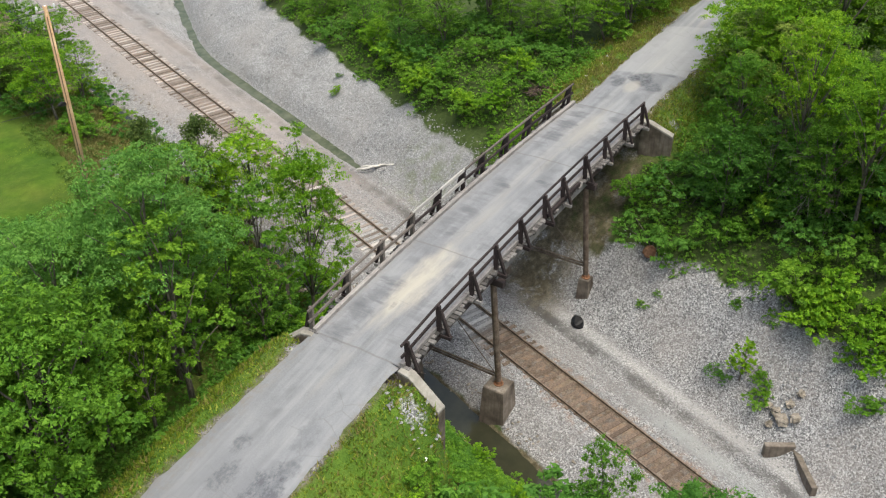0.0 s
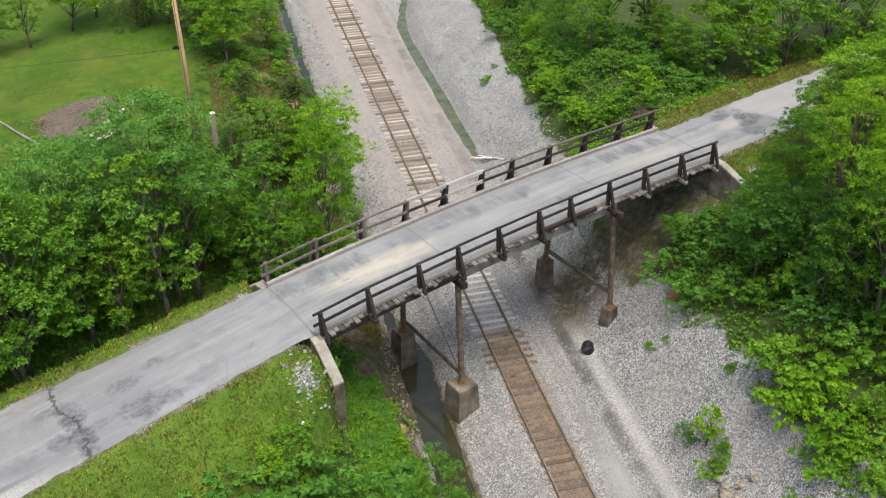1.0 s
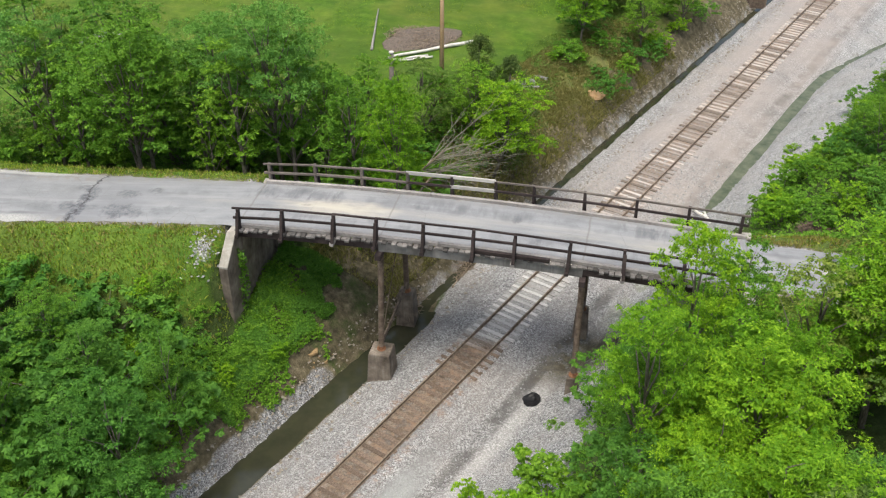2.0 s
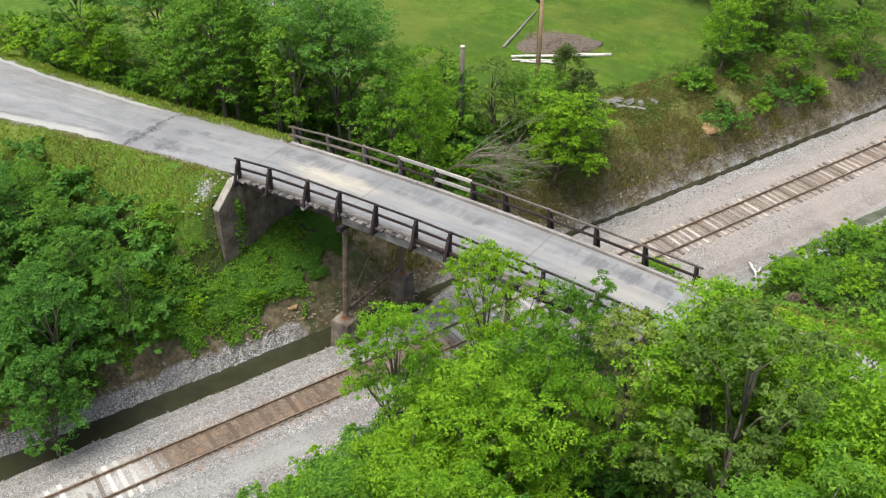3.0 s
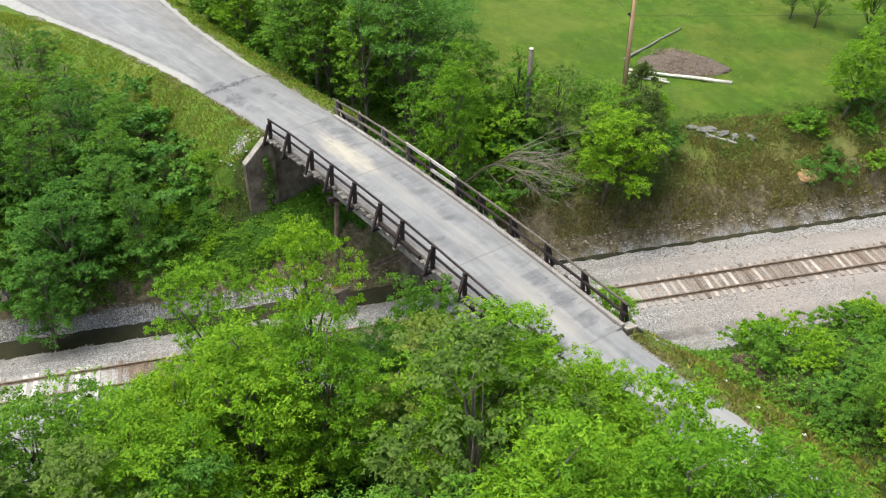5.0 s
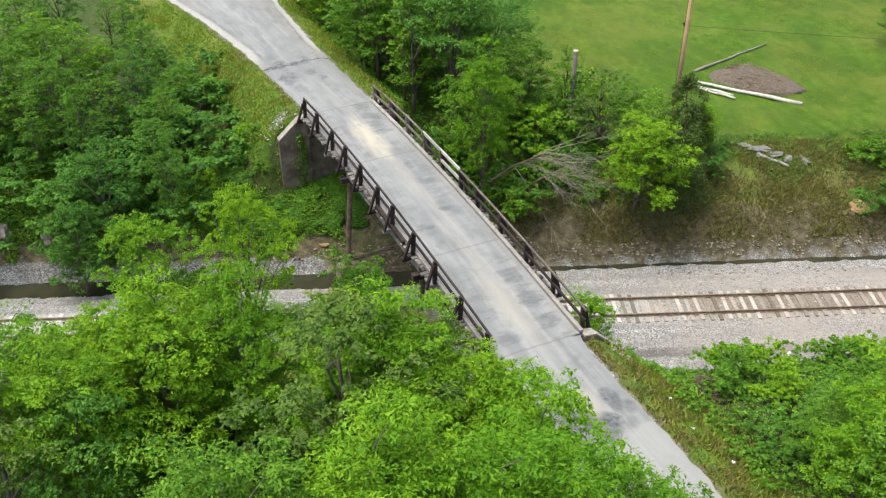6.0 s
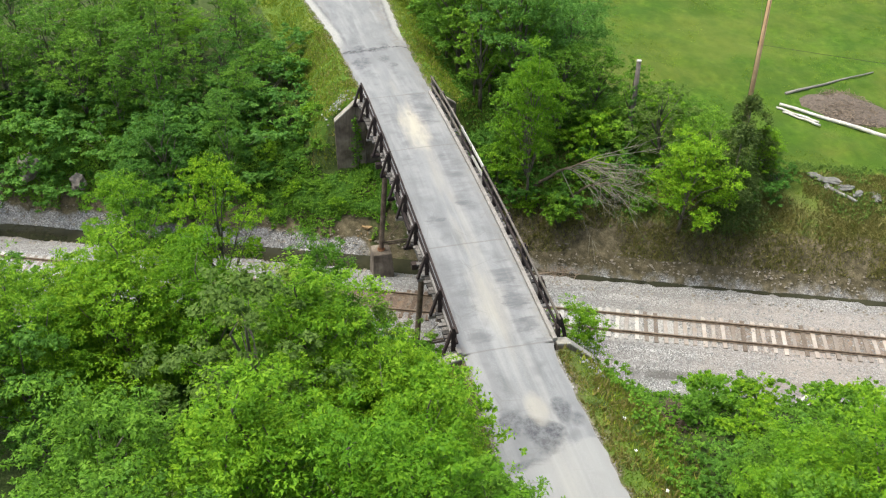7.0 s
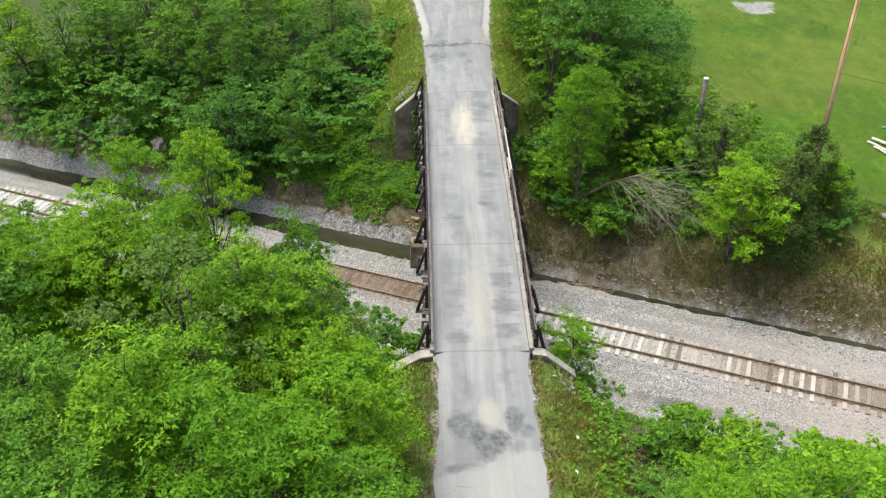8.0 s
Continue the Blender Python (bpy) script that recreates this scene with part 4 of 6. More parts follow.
def slab_bm(outline_bottom, outline_top):
    bm = bmesh.new()
    a = [bm.verts.new(p) for p in outline_bottom]
    b = [bm.verts.new(p) for p in outline_top]
    k = len(a)
    for i in range(k):
        bm.faces.new((a[i], a[(i + 1) % k], b[(i + 1) % k], b[i]))
    bm.faces.new(b)
    bm.faces.new(a[::-1])
    bmesh.ops.recalc_face_normals(bm, faces=bm.faces[:])
    return bm


def abutment(x, s, z, foot, ends):
    """A breast wall across the road's end and two flared wing walls; s points away from the deck."""
    ab = thing("abutment", "weathered concrete bridge abutment with flared sloping wing walls", "abutment", "bridge abutments")
    lo = foot
    bm = slab_bm([(x, -2.9, lo), (x + s * 0.6, -2.9, lo), (x + s * 0.6, 2.8, lo), (x, 2.8, lo)],
                 [(x, -2.9, z - 0.75), (x + s * 0.6, -2.9, z - 0.75), (x + s * 0.6, 2.8, z - 0.75), (x, 2.8, z - 0.75)])
    part("breast_wall", bm_mesh("breast_wall", bm, OLD_CONCRETE, 0.02), ab)
    for yy, (ex, ey, ez) in zip((-2.15, 2.1), ends):
        sg = 1 if yy > 0 else -1
        d = Vector((ex - x, ey - yy, 0)).normalized()
        nrm = Vector((-d.y, d.x, 0)) * 0.24
        if nrm.x * s < 0:
            nrm = -nrm
        p0, p1, p2 = Vector((x + s * 0.05, yy, 0)), Vector((x + s * 0.12, yy + sg * 0.55, 0)), Vector((ex, ey, 0))
        for nm, a, b, za, zb in (("wing_wall", p1, p2, z - 0.1, ez - 0.1), ("wall_end", p0, p1, z - 0.07, z - 0.1)):
            q = [a - nrm, b - nrm, b + nrm, a + nrm]
            zt = [za, zb, zb, za]
            bm = slab_bm([(v.x, v.y, lo) for v in q], [(v.x, v.y, t) for v, t in zip(q, zt)])
            wall = part(nm, bm_mesh(nm, bm, OLD_CONCRETE, 0.025), ab, "dark stained concrete")
            bm = slab_bm([(v.x, v.y, t - 0.004) for v, t in zip(q, zt)], [(v.x, v.y, t + 0.1) for v, t in zip(q, zt)])
            part("coping", bm_mesh("coping", bm, CONCRETE, 0.02), wall, "pale weathered coping")
    return ab


abutment(0.28, -1, 7.38, 2.2, ((0.15, -4.05, 6.2), (-0.15, 3.8, 6.45)))
abutment(24.85, 1, 7.58, 3.6, ((25.2, -4.0, 6.95), (24.7, 4.1, 6.05)))

# ---- plants ----


def leaf_quads(centres, radii, per, size, rng, up=0.75, low=-0.35, slim=0.2):
    """Leaves round clump centres: small pointed blades in loose shells."""
    n = len(centres) * per
    c = np.repeat(np.asarray(centres, float), per, 0)
    r = np.repeat(np.asarray(radii, float), per, 0)
    d = rng.normal(size=(n, 3))
    d /= np.linalg.norm(d, axis=1)[:, None]
    d[:, 2] = np.where(d[:, 2] < low, -d[:, 2], d[:, 2])
    shell = 0.25 + 0.85 * rng.random_sample((n, 1)) ** 0.7
    p = c + d * r * shell
    nrm = 0.45 * d + np.array([0, 0, up]) + 0.42 * rng.normal(size=(n, 3))
    nrm /= np.linalg.norm(nrm, axis=1)[:, None]
    out = d * np.array([1.1, 1.1, 0.7]) + 0.5 * rng.normal(size=(n, 3))
    tan = out - nrm * (out * nrm).sum(1)[:, None]
    tan /= np.linalg.norm(tan, axis=1)[:, None] + 1e-9
    bit = np.cross(nrm, tan)
    s = size * (0.6 + 0.8 * rng.random_sample((n, 1)))
    w = slim + 0.14
    k = bit * s * w * np.where(rng.random_sample((n, 1)) < 0.5, 1.0, -1.0)
    # one random tone per spray, with shade painted in: inner leaves darker, outer lighter
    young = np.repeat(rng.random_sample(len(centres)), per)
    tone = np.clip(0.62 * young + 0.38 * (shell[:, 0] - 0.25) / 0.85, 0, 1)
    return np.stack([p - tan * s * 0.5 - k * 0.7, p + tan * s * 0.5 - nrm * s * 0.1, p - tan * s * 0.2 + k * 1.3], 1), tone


def leaf_mesh(name, leaves, mat):
    return faces_mesh(name, leaves[0], mat, leaves[1])


def sprays(cen, rad, rng, many):
    """Splits each clump into smaller sprays round it."""
    c2, r2 = [], []
    for (x, y, z), (a, b, c) in zip(cen, rad):
        for _ in range(many):
            d = rng.normal(size=3)
            d /= np.linalg.norm(d)
            if d[2] < -0.3:
                d[2] = -d[2]
            k = rng.uniform(0.45, 1.2)
            q = rng.uniform(0.18, 0.40)
            c2.append((x + d[0] * a * k, y + d[1] * b * k, z + d[2] * c * k))
            r2.append((a * q, b * q, max(c * q * 0.8, a * q * 0.45)))
    return c2, r2


def build_tree(seed, h, r, clumps, many, per, size, leaf, flat=0.6, base=0.14, top=1.75, name="tree", slim=0.2, trunks=1):
    """A broadleaf tree: bent tapered trunk, limbs out to the clumps, and leaves in sprays with gaps between."""
    rng = np.random.RandomState(seed)
    tree = thing(name, "", "")
    tubes = []
    bend = rng.normal(size=2) * 0.07 * h
    for j in range(trunks):
        lean = rng.normal(size=2) * 0.12 * h * (j > 0)
        path = [(bend[0] * math.sin(2.2 * k / 5) + lean[0] * k / 5, bend[1] * (k / 5) ** 2 + lean[1] * k / 5, h * 0.8 * k / 5) for k in range(6)]
        rad = [(0.016 * h * (1 - 0.97 * k / 5) + 0.004) * (1 if j == 0 else 0.7) for k in range(6)]
        tubes.append(tube(path, rad, 7))
    lobe = [rng.uniform(0.72, 1.18) for _ in range(7)]
    cen, rr = [], []
    for i in range(clumps):
        a = 2.399963 * i + rng.uniform(-0.4, 0.4)
        k = (i + 0.5) / clumps
        ang = math.acos(max(-1, 1 - top * k))
        lb = lobe[int((a % 6.283) / 6.284 * 7)]
        rho = r * math.sin(ang) * rng.uniform(0.45, 1.05) * lb
        z = h * (base + (1 - base) * 0.5) + h * (1 - base) * 0.46 * math.cos(ang) * rng.uniform(0.7, 1.1)
        q = r * rng.uniform(0.17, 0.36)
        cen.append((bend[0] * 0.8 + rho * math.cos(a), bend[1] * 0.6 + rho * math.sin(a), z))
        rr.append((q * 1.2, q * 1.2, q * flat))
        if i % 2 == 0:
            z0 = max(0.18 * h, z - 0.25 * h - 0.35 * rho)
            f = min(1, z0 / (h * 0.86))
            p0 = Vector((bend[0] * math.sin(2.2 * f), bend[1] * f * f, z0))
            p2 = Vector(cen[-1])
            p1 = p0.lerp(p2, 0.5) + Vector((rng.normal() * 0.02 * h, rng.normal() * 0.02 * h, 0.04 * h))
            tubes.append(tube([p0, p1, p2], [0.006 * h, 0.0035 * h, 0.0006 * h + 0.002], 5))
    v, f = merge(tubes)
    part("trunk", tri_mesh("trunk", v, f, BARK, True), tree)
    c2, r2 = sprays(cen, rr, rng, many)
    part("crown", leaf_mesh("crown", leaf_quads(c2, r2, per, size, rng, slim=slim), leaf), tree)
    return tree


def build_bush(seed, h, r, clumps, many, per, size, leaf):
    rng = np.random.RandomState(seed)
    bush = thing("bush", "", "")
    cen, rr, tubes = [], [], []
    for i in range(clumps):
        a = rng.uniform(0, 6.283)
        rho = r * math.sqrt(rng.random_sample()) * 0.85
        z = h * (0.18 + 0.62 * rng.random_sample() * (1 - 0.6 * (rho / r) ** 2))
        q = r * rng.uniform(0.22, 0.4)
        cen.append((rho * math.cos(a), rho * math.sin(a), z))
        rr.append((q, q, q * 0.7))
        if i % 2 == 0:
            tubes.append(tube([(0.1 * math.cos(a), 0.1 * math.sin(a), -0.15), (0.5 * rho * math.cos(a), 0.5 * rho * math.sin(a), z * 0.55), cen[-1]], [0.025, 0.015, 0.006], 5))
    v, f = merge(tubes)
    part("stem", tri_mesh("stem", v, f, BARK, True), bush)
    c2, r2 = sprays(cen, rr, rng, many)
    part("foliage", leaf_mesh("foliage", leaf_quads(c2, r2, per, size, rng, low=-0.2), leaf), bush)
    return bush


def build_cedar(seed, h, r):
    rng = np.random.RandomState(seed)
    tree = thing("cedar_tree", "", "")
    v, f = tube([(0, 0, -0.2), (0.05, 0, h * 0.5), (0, 0.04, h * 0.97)], [0.13, 0.08, 0.02], 7)
    part("trunk", tri_mesh("trunk", v, f, BARK, True), tree)
    cen, rr = [], []
    for i in range(110):
        k = rng.random_sample() ** 1.2
        a = rng.uniform(0, 6.283)
        rho = r * (1 - k) ** 0.5 * rng.uniform(0.3, 1.0) * (1 + 0.35 * math.sin(3 * a + 5 * k))
        cen.append((rho * math.cos(a), rho * math.sin(a), h * (0.05 + 0.93 * k)))
        q = r * (0.13 + 0.24 * (1 - k)) * rng.uniform(0.7, 1.2)
        rr.append((q, q, q * 1.3))
    part("crown", leaf_mesh("crown", leaf_quads(cen, rr, 110, 0.14, rng, up=0.25, slim=0.1), LEAF_CEDAR), tree)
    return tree


KINDS = {}


def register(key, ob, label, category, size, group=""):
    KINDS[key] = [ob, label, category, group, 0, size]


register("feather", build_tree(31, 9.0, 2.9, 44, 20, 34, 0.13, LEAF_LIGHT, flat=0.5, base=0.15, slim=0.1), "tall bright tree with fine feathery leaves", "tree", 9.0, "woodland trees")
register("feather2", build_tree(33, 9.0, 3.0, 38, 22, 34, 0.135, LEAF_LIGHT, flat=0.4, base=0.15, slim=0.1, trunks=2), "airy yellow-green tree with layered fine leaves", "tree", 9.0, "woodland trees")
register("finemid", build_tree(35, 9.0, 2.7, 38, 18, 34, 0.135, LEAF_MID, flat=0.7, base=0.15, slim=0.12), "fine-leaved mid-green tree beside the lane", "tree", 9.0, "woodland trees")
register("broad", build_tree(1, 9.0, 3.2, 34, 13, 28, 0.155, LEAF_MID), "full-leaved broad green tree in the wood", "tree", 9.0, "woodland trees")
register("broad2", build_tree(21, 9.0, 3.1, 30, 14, 28, 0.155, LEAF_MID, flat=0.75, base=0.15, trunks=2), "spreading green tree with two pale stems", "tree", 9.0, "woodland trees")
register("umbrella", build_tree(2, 9.0, 3.6, 38, 16, 32, 0.13, LEAF_SOFT, flat=0.26, base=0.45, slim=0.14), "layered soft green tree with flat spreading sprays", "tree", 9.0, "woodland trees")
register("light", build_tree(3, 8.5, 2.8, 38, 18, 27, 0.145, LEAF_LIGHT, slim=0.15), "yellow-green young tree with bright spring leaves", "tree", 8.5, "woodland trees")
register("light2", build_tree(23, 8.5, 3.0, 34, 14, 27, 0.155, LEAF_LIGHT, flat=0.45, base=0.15, slim=0.14, trunks=2), "bright airy tree with feathery compound leaves", "tree", 8.5, "woodland trees")
register("slim", build_tree(4, 9.5, 2.0, 30, 10, 28, 0.145, LEAF_MID, flat=0.9, base=0.1), "slender upright green tree among thicket", "tree", 9.5, "woodland trees")
register("deep", build_tree(6, 9.0, 3.0, 32, 13, 28, 0.155, LEAF_DEEP), "dark green shady woodland tree", "tree", 9.0, "woodland trees")
register("olive", build_tree(27, 8.0, 1.95, 26, 10, 36, 0.11, LEAF_OLIVE, flat=0.9, base=0.15, trunks=2), "thin olive-green tree with bare twigs showing", "tree", 8.0, "woodland trees")
register("bush", build_bush(9, 2.3, 1.6, 16, 8, 22, 0.14, LEAF_MID), "leafy green bush on the bank", "bush", 2.3, "bank bushes")
register("bushlight", build_bush(10, 2.2, 1.4, 18, 8, 22, 0.13, LEAF_LIGHT), "bright yellow-green sapling bush", "bush", 2.2, "bank bushes")
register("bushdeep", build_bush(12, 1.9, 1.9, 18, 7, 22, 0.145, LEAF_DEEP), "dark tangled bush covered in vines", "bush", 1.9, "bank bushes")
register("highcrown", build_tree(39, 10.5, 2.5, 36, 15, 32, 0.13, LEAF_LIGHT, flat=0.7, base=0.45, slim=0.12), "tall tree with a bare grey stem under a bright crown", "tree", 10.5, "woodland trees")
register("sapling", build_tree(37, 2.6, 0.62, 26, 6, 20, 0.1, LEAF_LIGHT, flat=0.8, base=0.05), "slim bright yellow-green sapling on the stones", "sapling", 2.6, "saplings")
register("cedar", build_cedar(13, 6.0, 1.9), "dark dense cedar with a pointed top", "tree", 6.0, "cedars")


def plant(key, x, y, h, turn=None, sink=0.12, wide=1.0):
    """One plant of that kind, h metres high, rooted in the ground."""
    entry = KINDS[key]
    ob, label, category, group, used, size = entry
    turn = (x * 37.7 + y * 91.3) % 360 if turn is None else turn
    s = h / size
    m = pose(x, y, height(x, y) - sink, 0, 0, turn) @ Matrix.Diagonal((s * wide, s * wide, s, 1))
    if used == 0:
        ob.matrix_basis = m
        tagged(ob, label, category, group)
        out = ob
    else:
        keep = ob.matrix_basis.copy()
        ob.matrix_basis = Matrix.Identity(4)
        out = copy_thing(ob, m)
        ob.matrix_basis = keep
    entry[4] += 1
    return out


F, F2, M = "feather", "feather2", "finemid"
B, B2, U, L, L2, S, D, O = "broad", "broad2", "umbrella", "light", "light2", "slim", "deep", "olive"
BU, BL, BD = "bush", "bushlight", "bushdeep"
# the trees that stand out
for spot in (
    (U, -3.8, 12.6, 8.4), (S, 2, 6.6, 5.6), (B2, 0.6, 10.8, 7), (L, 10.2, 15.3, 7.4), (B2, -13, 9, 9), (S, -5, 6.4, 6),
    (F, 24.0, -15.4, 9.2), (F, 29.3, -8.6, 10), (F, 35.2, -10.6, 11), (F2, 37.2, -7.4, 10.5), (O, 30.8, -11.6, 11.5),
    (M, 33, -15.5, 10), (M, 40.5, -12.5, 11), (F2, 25.2, -19, 8.4),
    (D, -0.2, -14.4, 7.8), (D, 1.0, -16.8, 6.6), (D, -3.5, -11, 4), (D, -2, -15, 5), (D, 22, -8.7, 4.6),
):
    plant(*spot)
# wood north of the western road
for spot in (
    (S, -19.9, 13.3, 10.3), (S, -0.7, 8.3, 10.2), (D, -14.4, 12.5, 9.8), (O, -17.3, 12.8, 8.9), (U, -18.4, 9.1, 9.5), (B2, -9.8, 6.4, 9.8),
    (S, -3, 6.3, 9.7), (D, -24.4, 7.3, 10), (S, -13.9, 15.4, 9), (S, -4.4, 9.6, 8.6), (S, -9.4, 9.5, 8.8),
    (S, -10.9, 11.5, 8.9), (S, -6.2, 7.9, 8.7), (S, -15.5, 7.2, 9.6), (B2, -6.9, 11.3, 7.8),
    (S, 3.4, 7.5, 8.7), (S, -13.3, 6.4, 7.2), (D, -8.3, 13.9, 6.8),
):
    plant(*spot)
for spot in (
    (L, -21.3, 7, 6.5), (S, 2, 14.9, 6.1), (B2, 8.5, 17.4, 5.9), (B, -0.6, 13.1, 6), (S, 2.4, 9, 6.1),
):
    plant(*spot)
# scrub south of the western road
for spot in (
    (L2, -17.9, -15.9, 6.0), (D, -17.7, -27, 7.0), (B2, -18.8, -22.3, 6.2), (B, -14.2, -15.9, 6.6), (B2, -15.7, -9.1, 5.2), (D, -12.2, -21.9, 6.6),
    (D, -10.5, -10.4, 5.2), (B, -8.8, -15.8, 6.6), (L2, -18, -13.2, 5.0), (B2, -17.4, -19, 7.0), (B2, -8.9, -19.8, 6.2), (S, -20.3, -9.3, 5.2),
    (D, -23.1, -13.6, 6.2), (B, -14.3, -25.7, 6.3), (S, -10.5, -27.9, 7.0), (B, -10.7, -24.3, 5.9), (B, -6.6, -9.3, 4.4), (B, -21.9, -16.4, 5.9),
    (L, -11.2, -31.2, 6.5), (S, -5.5, -14.6, 6.1), (S, -8.5, -12.5, 4.7), (D, -21.6, -25.4, 6.9), (S, -14.7, -21, 6.2), (S, -11.5, -14.7, 6.9),
):
    plant(*spot)
for spot in (
    (D, -22.5, -8.5, 4.5), (B2, -11.3, -18.3, 6.7), (L, -14.9, -12.3, 4.3), (S, -24.4, -10.2, 4.1), (S, -15.1, -22.9, 5.9), (S, -11.5, -26.5, 5.5),
    (B2, -14, -18.8, 6.0), (B2, -11.1, -7.7, 3.8), (S, -6.2, -17.5, 5.1),
):
    plant(*spot)
# bright wood south of the eastern road
for spot in (
    (O, 22.7, -24.9, 10), (M, 36.8, -16.8, 9.9), (D, 27.0, -18.6, 7.0), (M, 37.1, -14.2, 9.7), (O, 26.5, -9.9, 8.6), (M, 22.5, -20.5, 8.4),
    (O, 26, -21.6, 9), (D, 21.6, -18.9, 6.6), (S, 21.9, -22.7, 7.3), (D, 21.3, -8.3, 5.0), (M, 38.7, -4.6, 7.8), (F, 30.6, -5.6, 7.4),
    (D, 22.2, -6.9, 4.6), (D, 20.6, -17.0, 5.6), (O, 36.5, -4.7, 6.2), (D, 21.9, -10.2, 5.2), (D, 21.2, -12.0, 4.6), (D, 22.6, -13.6, 5.4),
):
    plant(*spot)
# wood above the stony north-east slope
for spot in (
    (B2, 36.9, 18.2, 8.6), (B2, 48.9, 4.9, 9.1), (L2, 37.3, 14.6, 9.2), (L2, 37.9, 8.7, 8.7), (B, 43.5, 4.9, 9.3), (B2, 33.3, 16, 4.5),
    (B2, 40.1, 4.8, 7.5), (M, 35.3, 21.3, 4.7), (B2, 34.6, 6.7, 4.2), (M, 34.8, 9.3, 4), (B2, 35.2, 24.5, 3.9), (L, 37.3, 5.4, 6.4),
    (M, 35.4, 11.7, 3.8), (M, 36.3, 29.7, 3.5), (D, 32.8, 19.6, 3.4), (L, 32.8, 21.8, 3.4),
):
    plant(*spot)
# trees along the north-west bank
for spot in (
    (L, 13.7, 34.6, 6.2), (B, 18.2, 42.3, 7), (L, 6.4, 47.9, 6.9), (B2, 13.5, 40.1, 7), (S, 2.6, 46.3, 5.7), 
    (B2, 21.6, 43.7, 5.7), (D, 0.2, 46.2, 4.7), (B2, 18.4, 37.6, 4.8), (B, 5.2, 17.8, 4.6),
):
    plant(*spot)
# undergrowth by the western road
for spot in (
    (BL, -29.8, 8.2, 4), (BL, -23.7, 7.8, 3.5), (BD, -18.3, 15.9, 3.6), (BU, -8.6, 9.5, 3.8), (BL, -4.7, 10.8, 3.5), (BU, -17.2, 8.6, 3.6),
    (BL, 1.3, 17.7, 3.6), (BL, -26, 8.1, 4), (BU, -2, 12, 3.4), (BU, -14.8, 7.8, 3.6), (BL, 2.6, 12.1, 3.7), (BU, -12.3, 8, 3.5),
    (BU, 2.8, 14.6, 3.5), (BU, -35.6, 7.5, 3.5), (BL, -32.3, 7.2, 3.4), (BU, -1.1, 17.6, 3.4), (BU, 0.2, 12.2, 3), (BU, -28.1, 6.8, 2.8),
    (BL, -6.4, 9.9, 2.8), (BU, -18.9, 7.3, 3), (BU, -21.4, 6.7, 2.5), (BL, 8.3, 17.9, 2.3), (BU, 5.8, 15.8, 2.2),
):
    plant(*spot)
# undergrowth on the south-west bank
for spot in (
    (BD, -2.3, -14.1, 3.4), (BD, -5.1, -24.5, 3.8), (BD, -8.1, -8.3, 3.8), (BD, -6.8, -20.9, 3.8), (BD, -8.4, -15.8, 3.2), (BD, -7.8, -24, 3.8),
    (BD, -11, -30, 3.2), (BD, -3, -10.3, 3.8), (BD, -4.6, -14.3, 3.3), (BD, -11.5, -21.5, 3.7), (BD, -15.6, -6.9, 3.7), (BD, -7.1, -29.8, 3.3),
    (BU, -6.4, -27.3, 3.3), (BU, -9.8, -27.3, 3.5), (BD, -7.7, -13, 3.7), (BD, -0.7, -11.2, 3.3), (BD, -4.2, -17.8, 3.7), (BD, -5.5, -11.4, 3.6),
    (BD, -5.2, -6.8, 3.2), (BU, -11.6, -6.3, 3.6), (BD, -9, -31.2, 3), (BD, -1.6, -16.4, 3), (BD, -3.9, -22, 2.7), (BD, -9.9, -23.9, 2.6),
):
    plant(*spot)
for spot in (
    (BU, -8.9, -29.1, 2.2),
):
    plant(*spot)
# low shrubs beside the west wing wall
for spot in (
    (BL, 2.6, -4.5, 1.2), (BD, -2.6, -6.4, 1.3), (BL, -3.8, -5.2, 1.2), (BL, 0.9, -7, 1.3), (BU, -0.6, -5.1, 1.1), (BD, -0.4, -8, 1.3),
    (BU, 1.3, -5.6, 1.3), (BU, 1, -8.8, 1.2), (BL, -3.8, -8, 1.1), (BD, -1, -6.4, 1.2), (BU, 0.4, -6.2, 1.1), (BU, 1.9, -6.5, 1.1),
    (BL, -2.7, -8.2, 1.1), (BU, -2.6, -4.9, 1.2), (BL, -1.7, -8.3, 1.2),
):
    plant(*spot)
# undergrowth on the south-east slope
for spot in (
    (BL, 17.2, -15.1, 2.8), (BU, 24.2, -12.9, 3), (BU, 23.2, -8.2, 2.8), (BD, 20.7, -13.1, 2.7), (BU, 27, -8.5, 3), (BD, 32.2, -5.3, 1.5),
    (BL, 22, -15.9, 2.7), (BU, 19.3, -16.6, 2.9), (BU, 27.6, -5.4, 1.5), (BD, 19.6, -5.5, 2.5),  (BU, 20, -8.9, 2.3),
    (BD, 22, -6.3, 2.8), (BD, 25.4, -10.2, 2.7), (BL, 16, -17.1, 2.3), (BU, 21.9, -3.5, 2.3), (BU, 21.5, -10.6, 2.4), (BU, 15.2, -19.5, 2.2),
    (BL, 20.7, -18.3, 2.1), (BU, 23.5, -10.2, 2.3),
):
    plant(*spot)
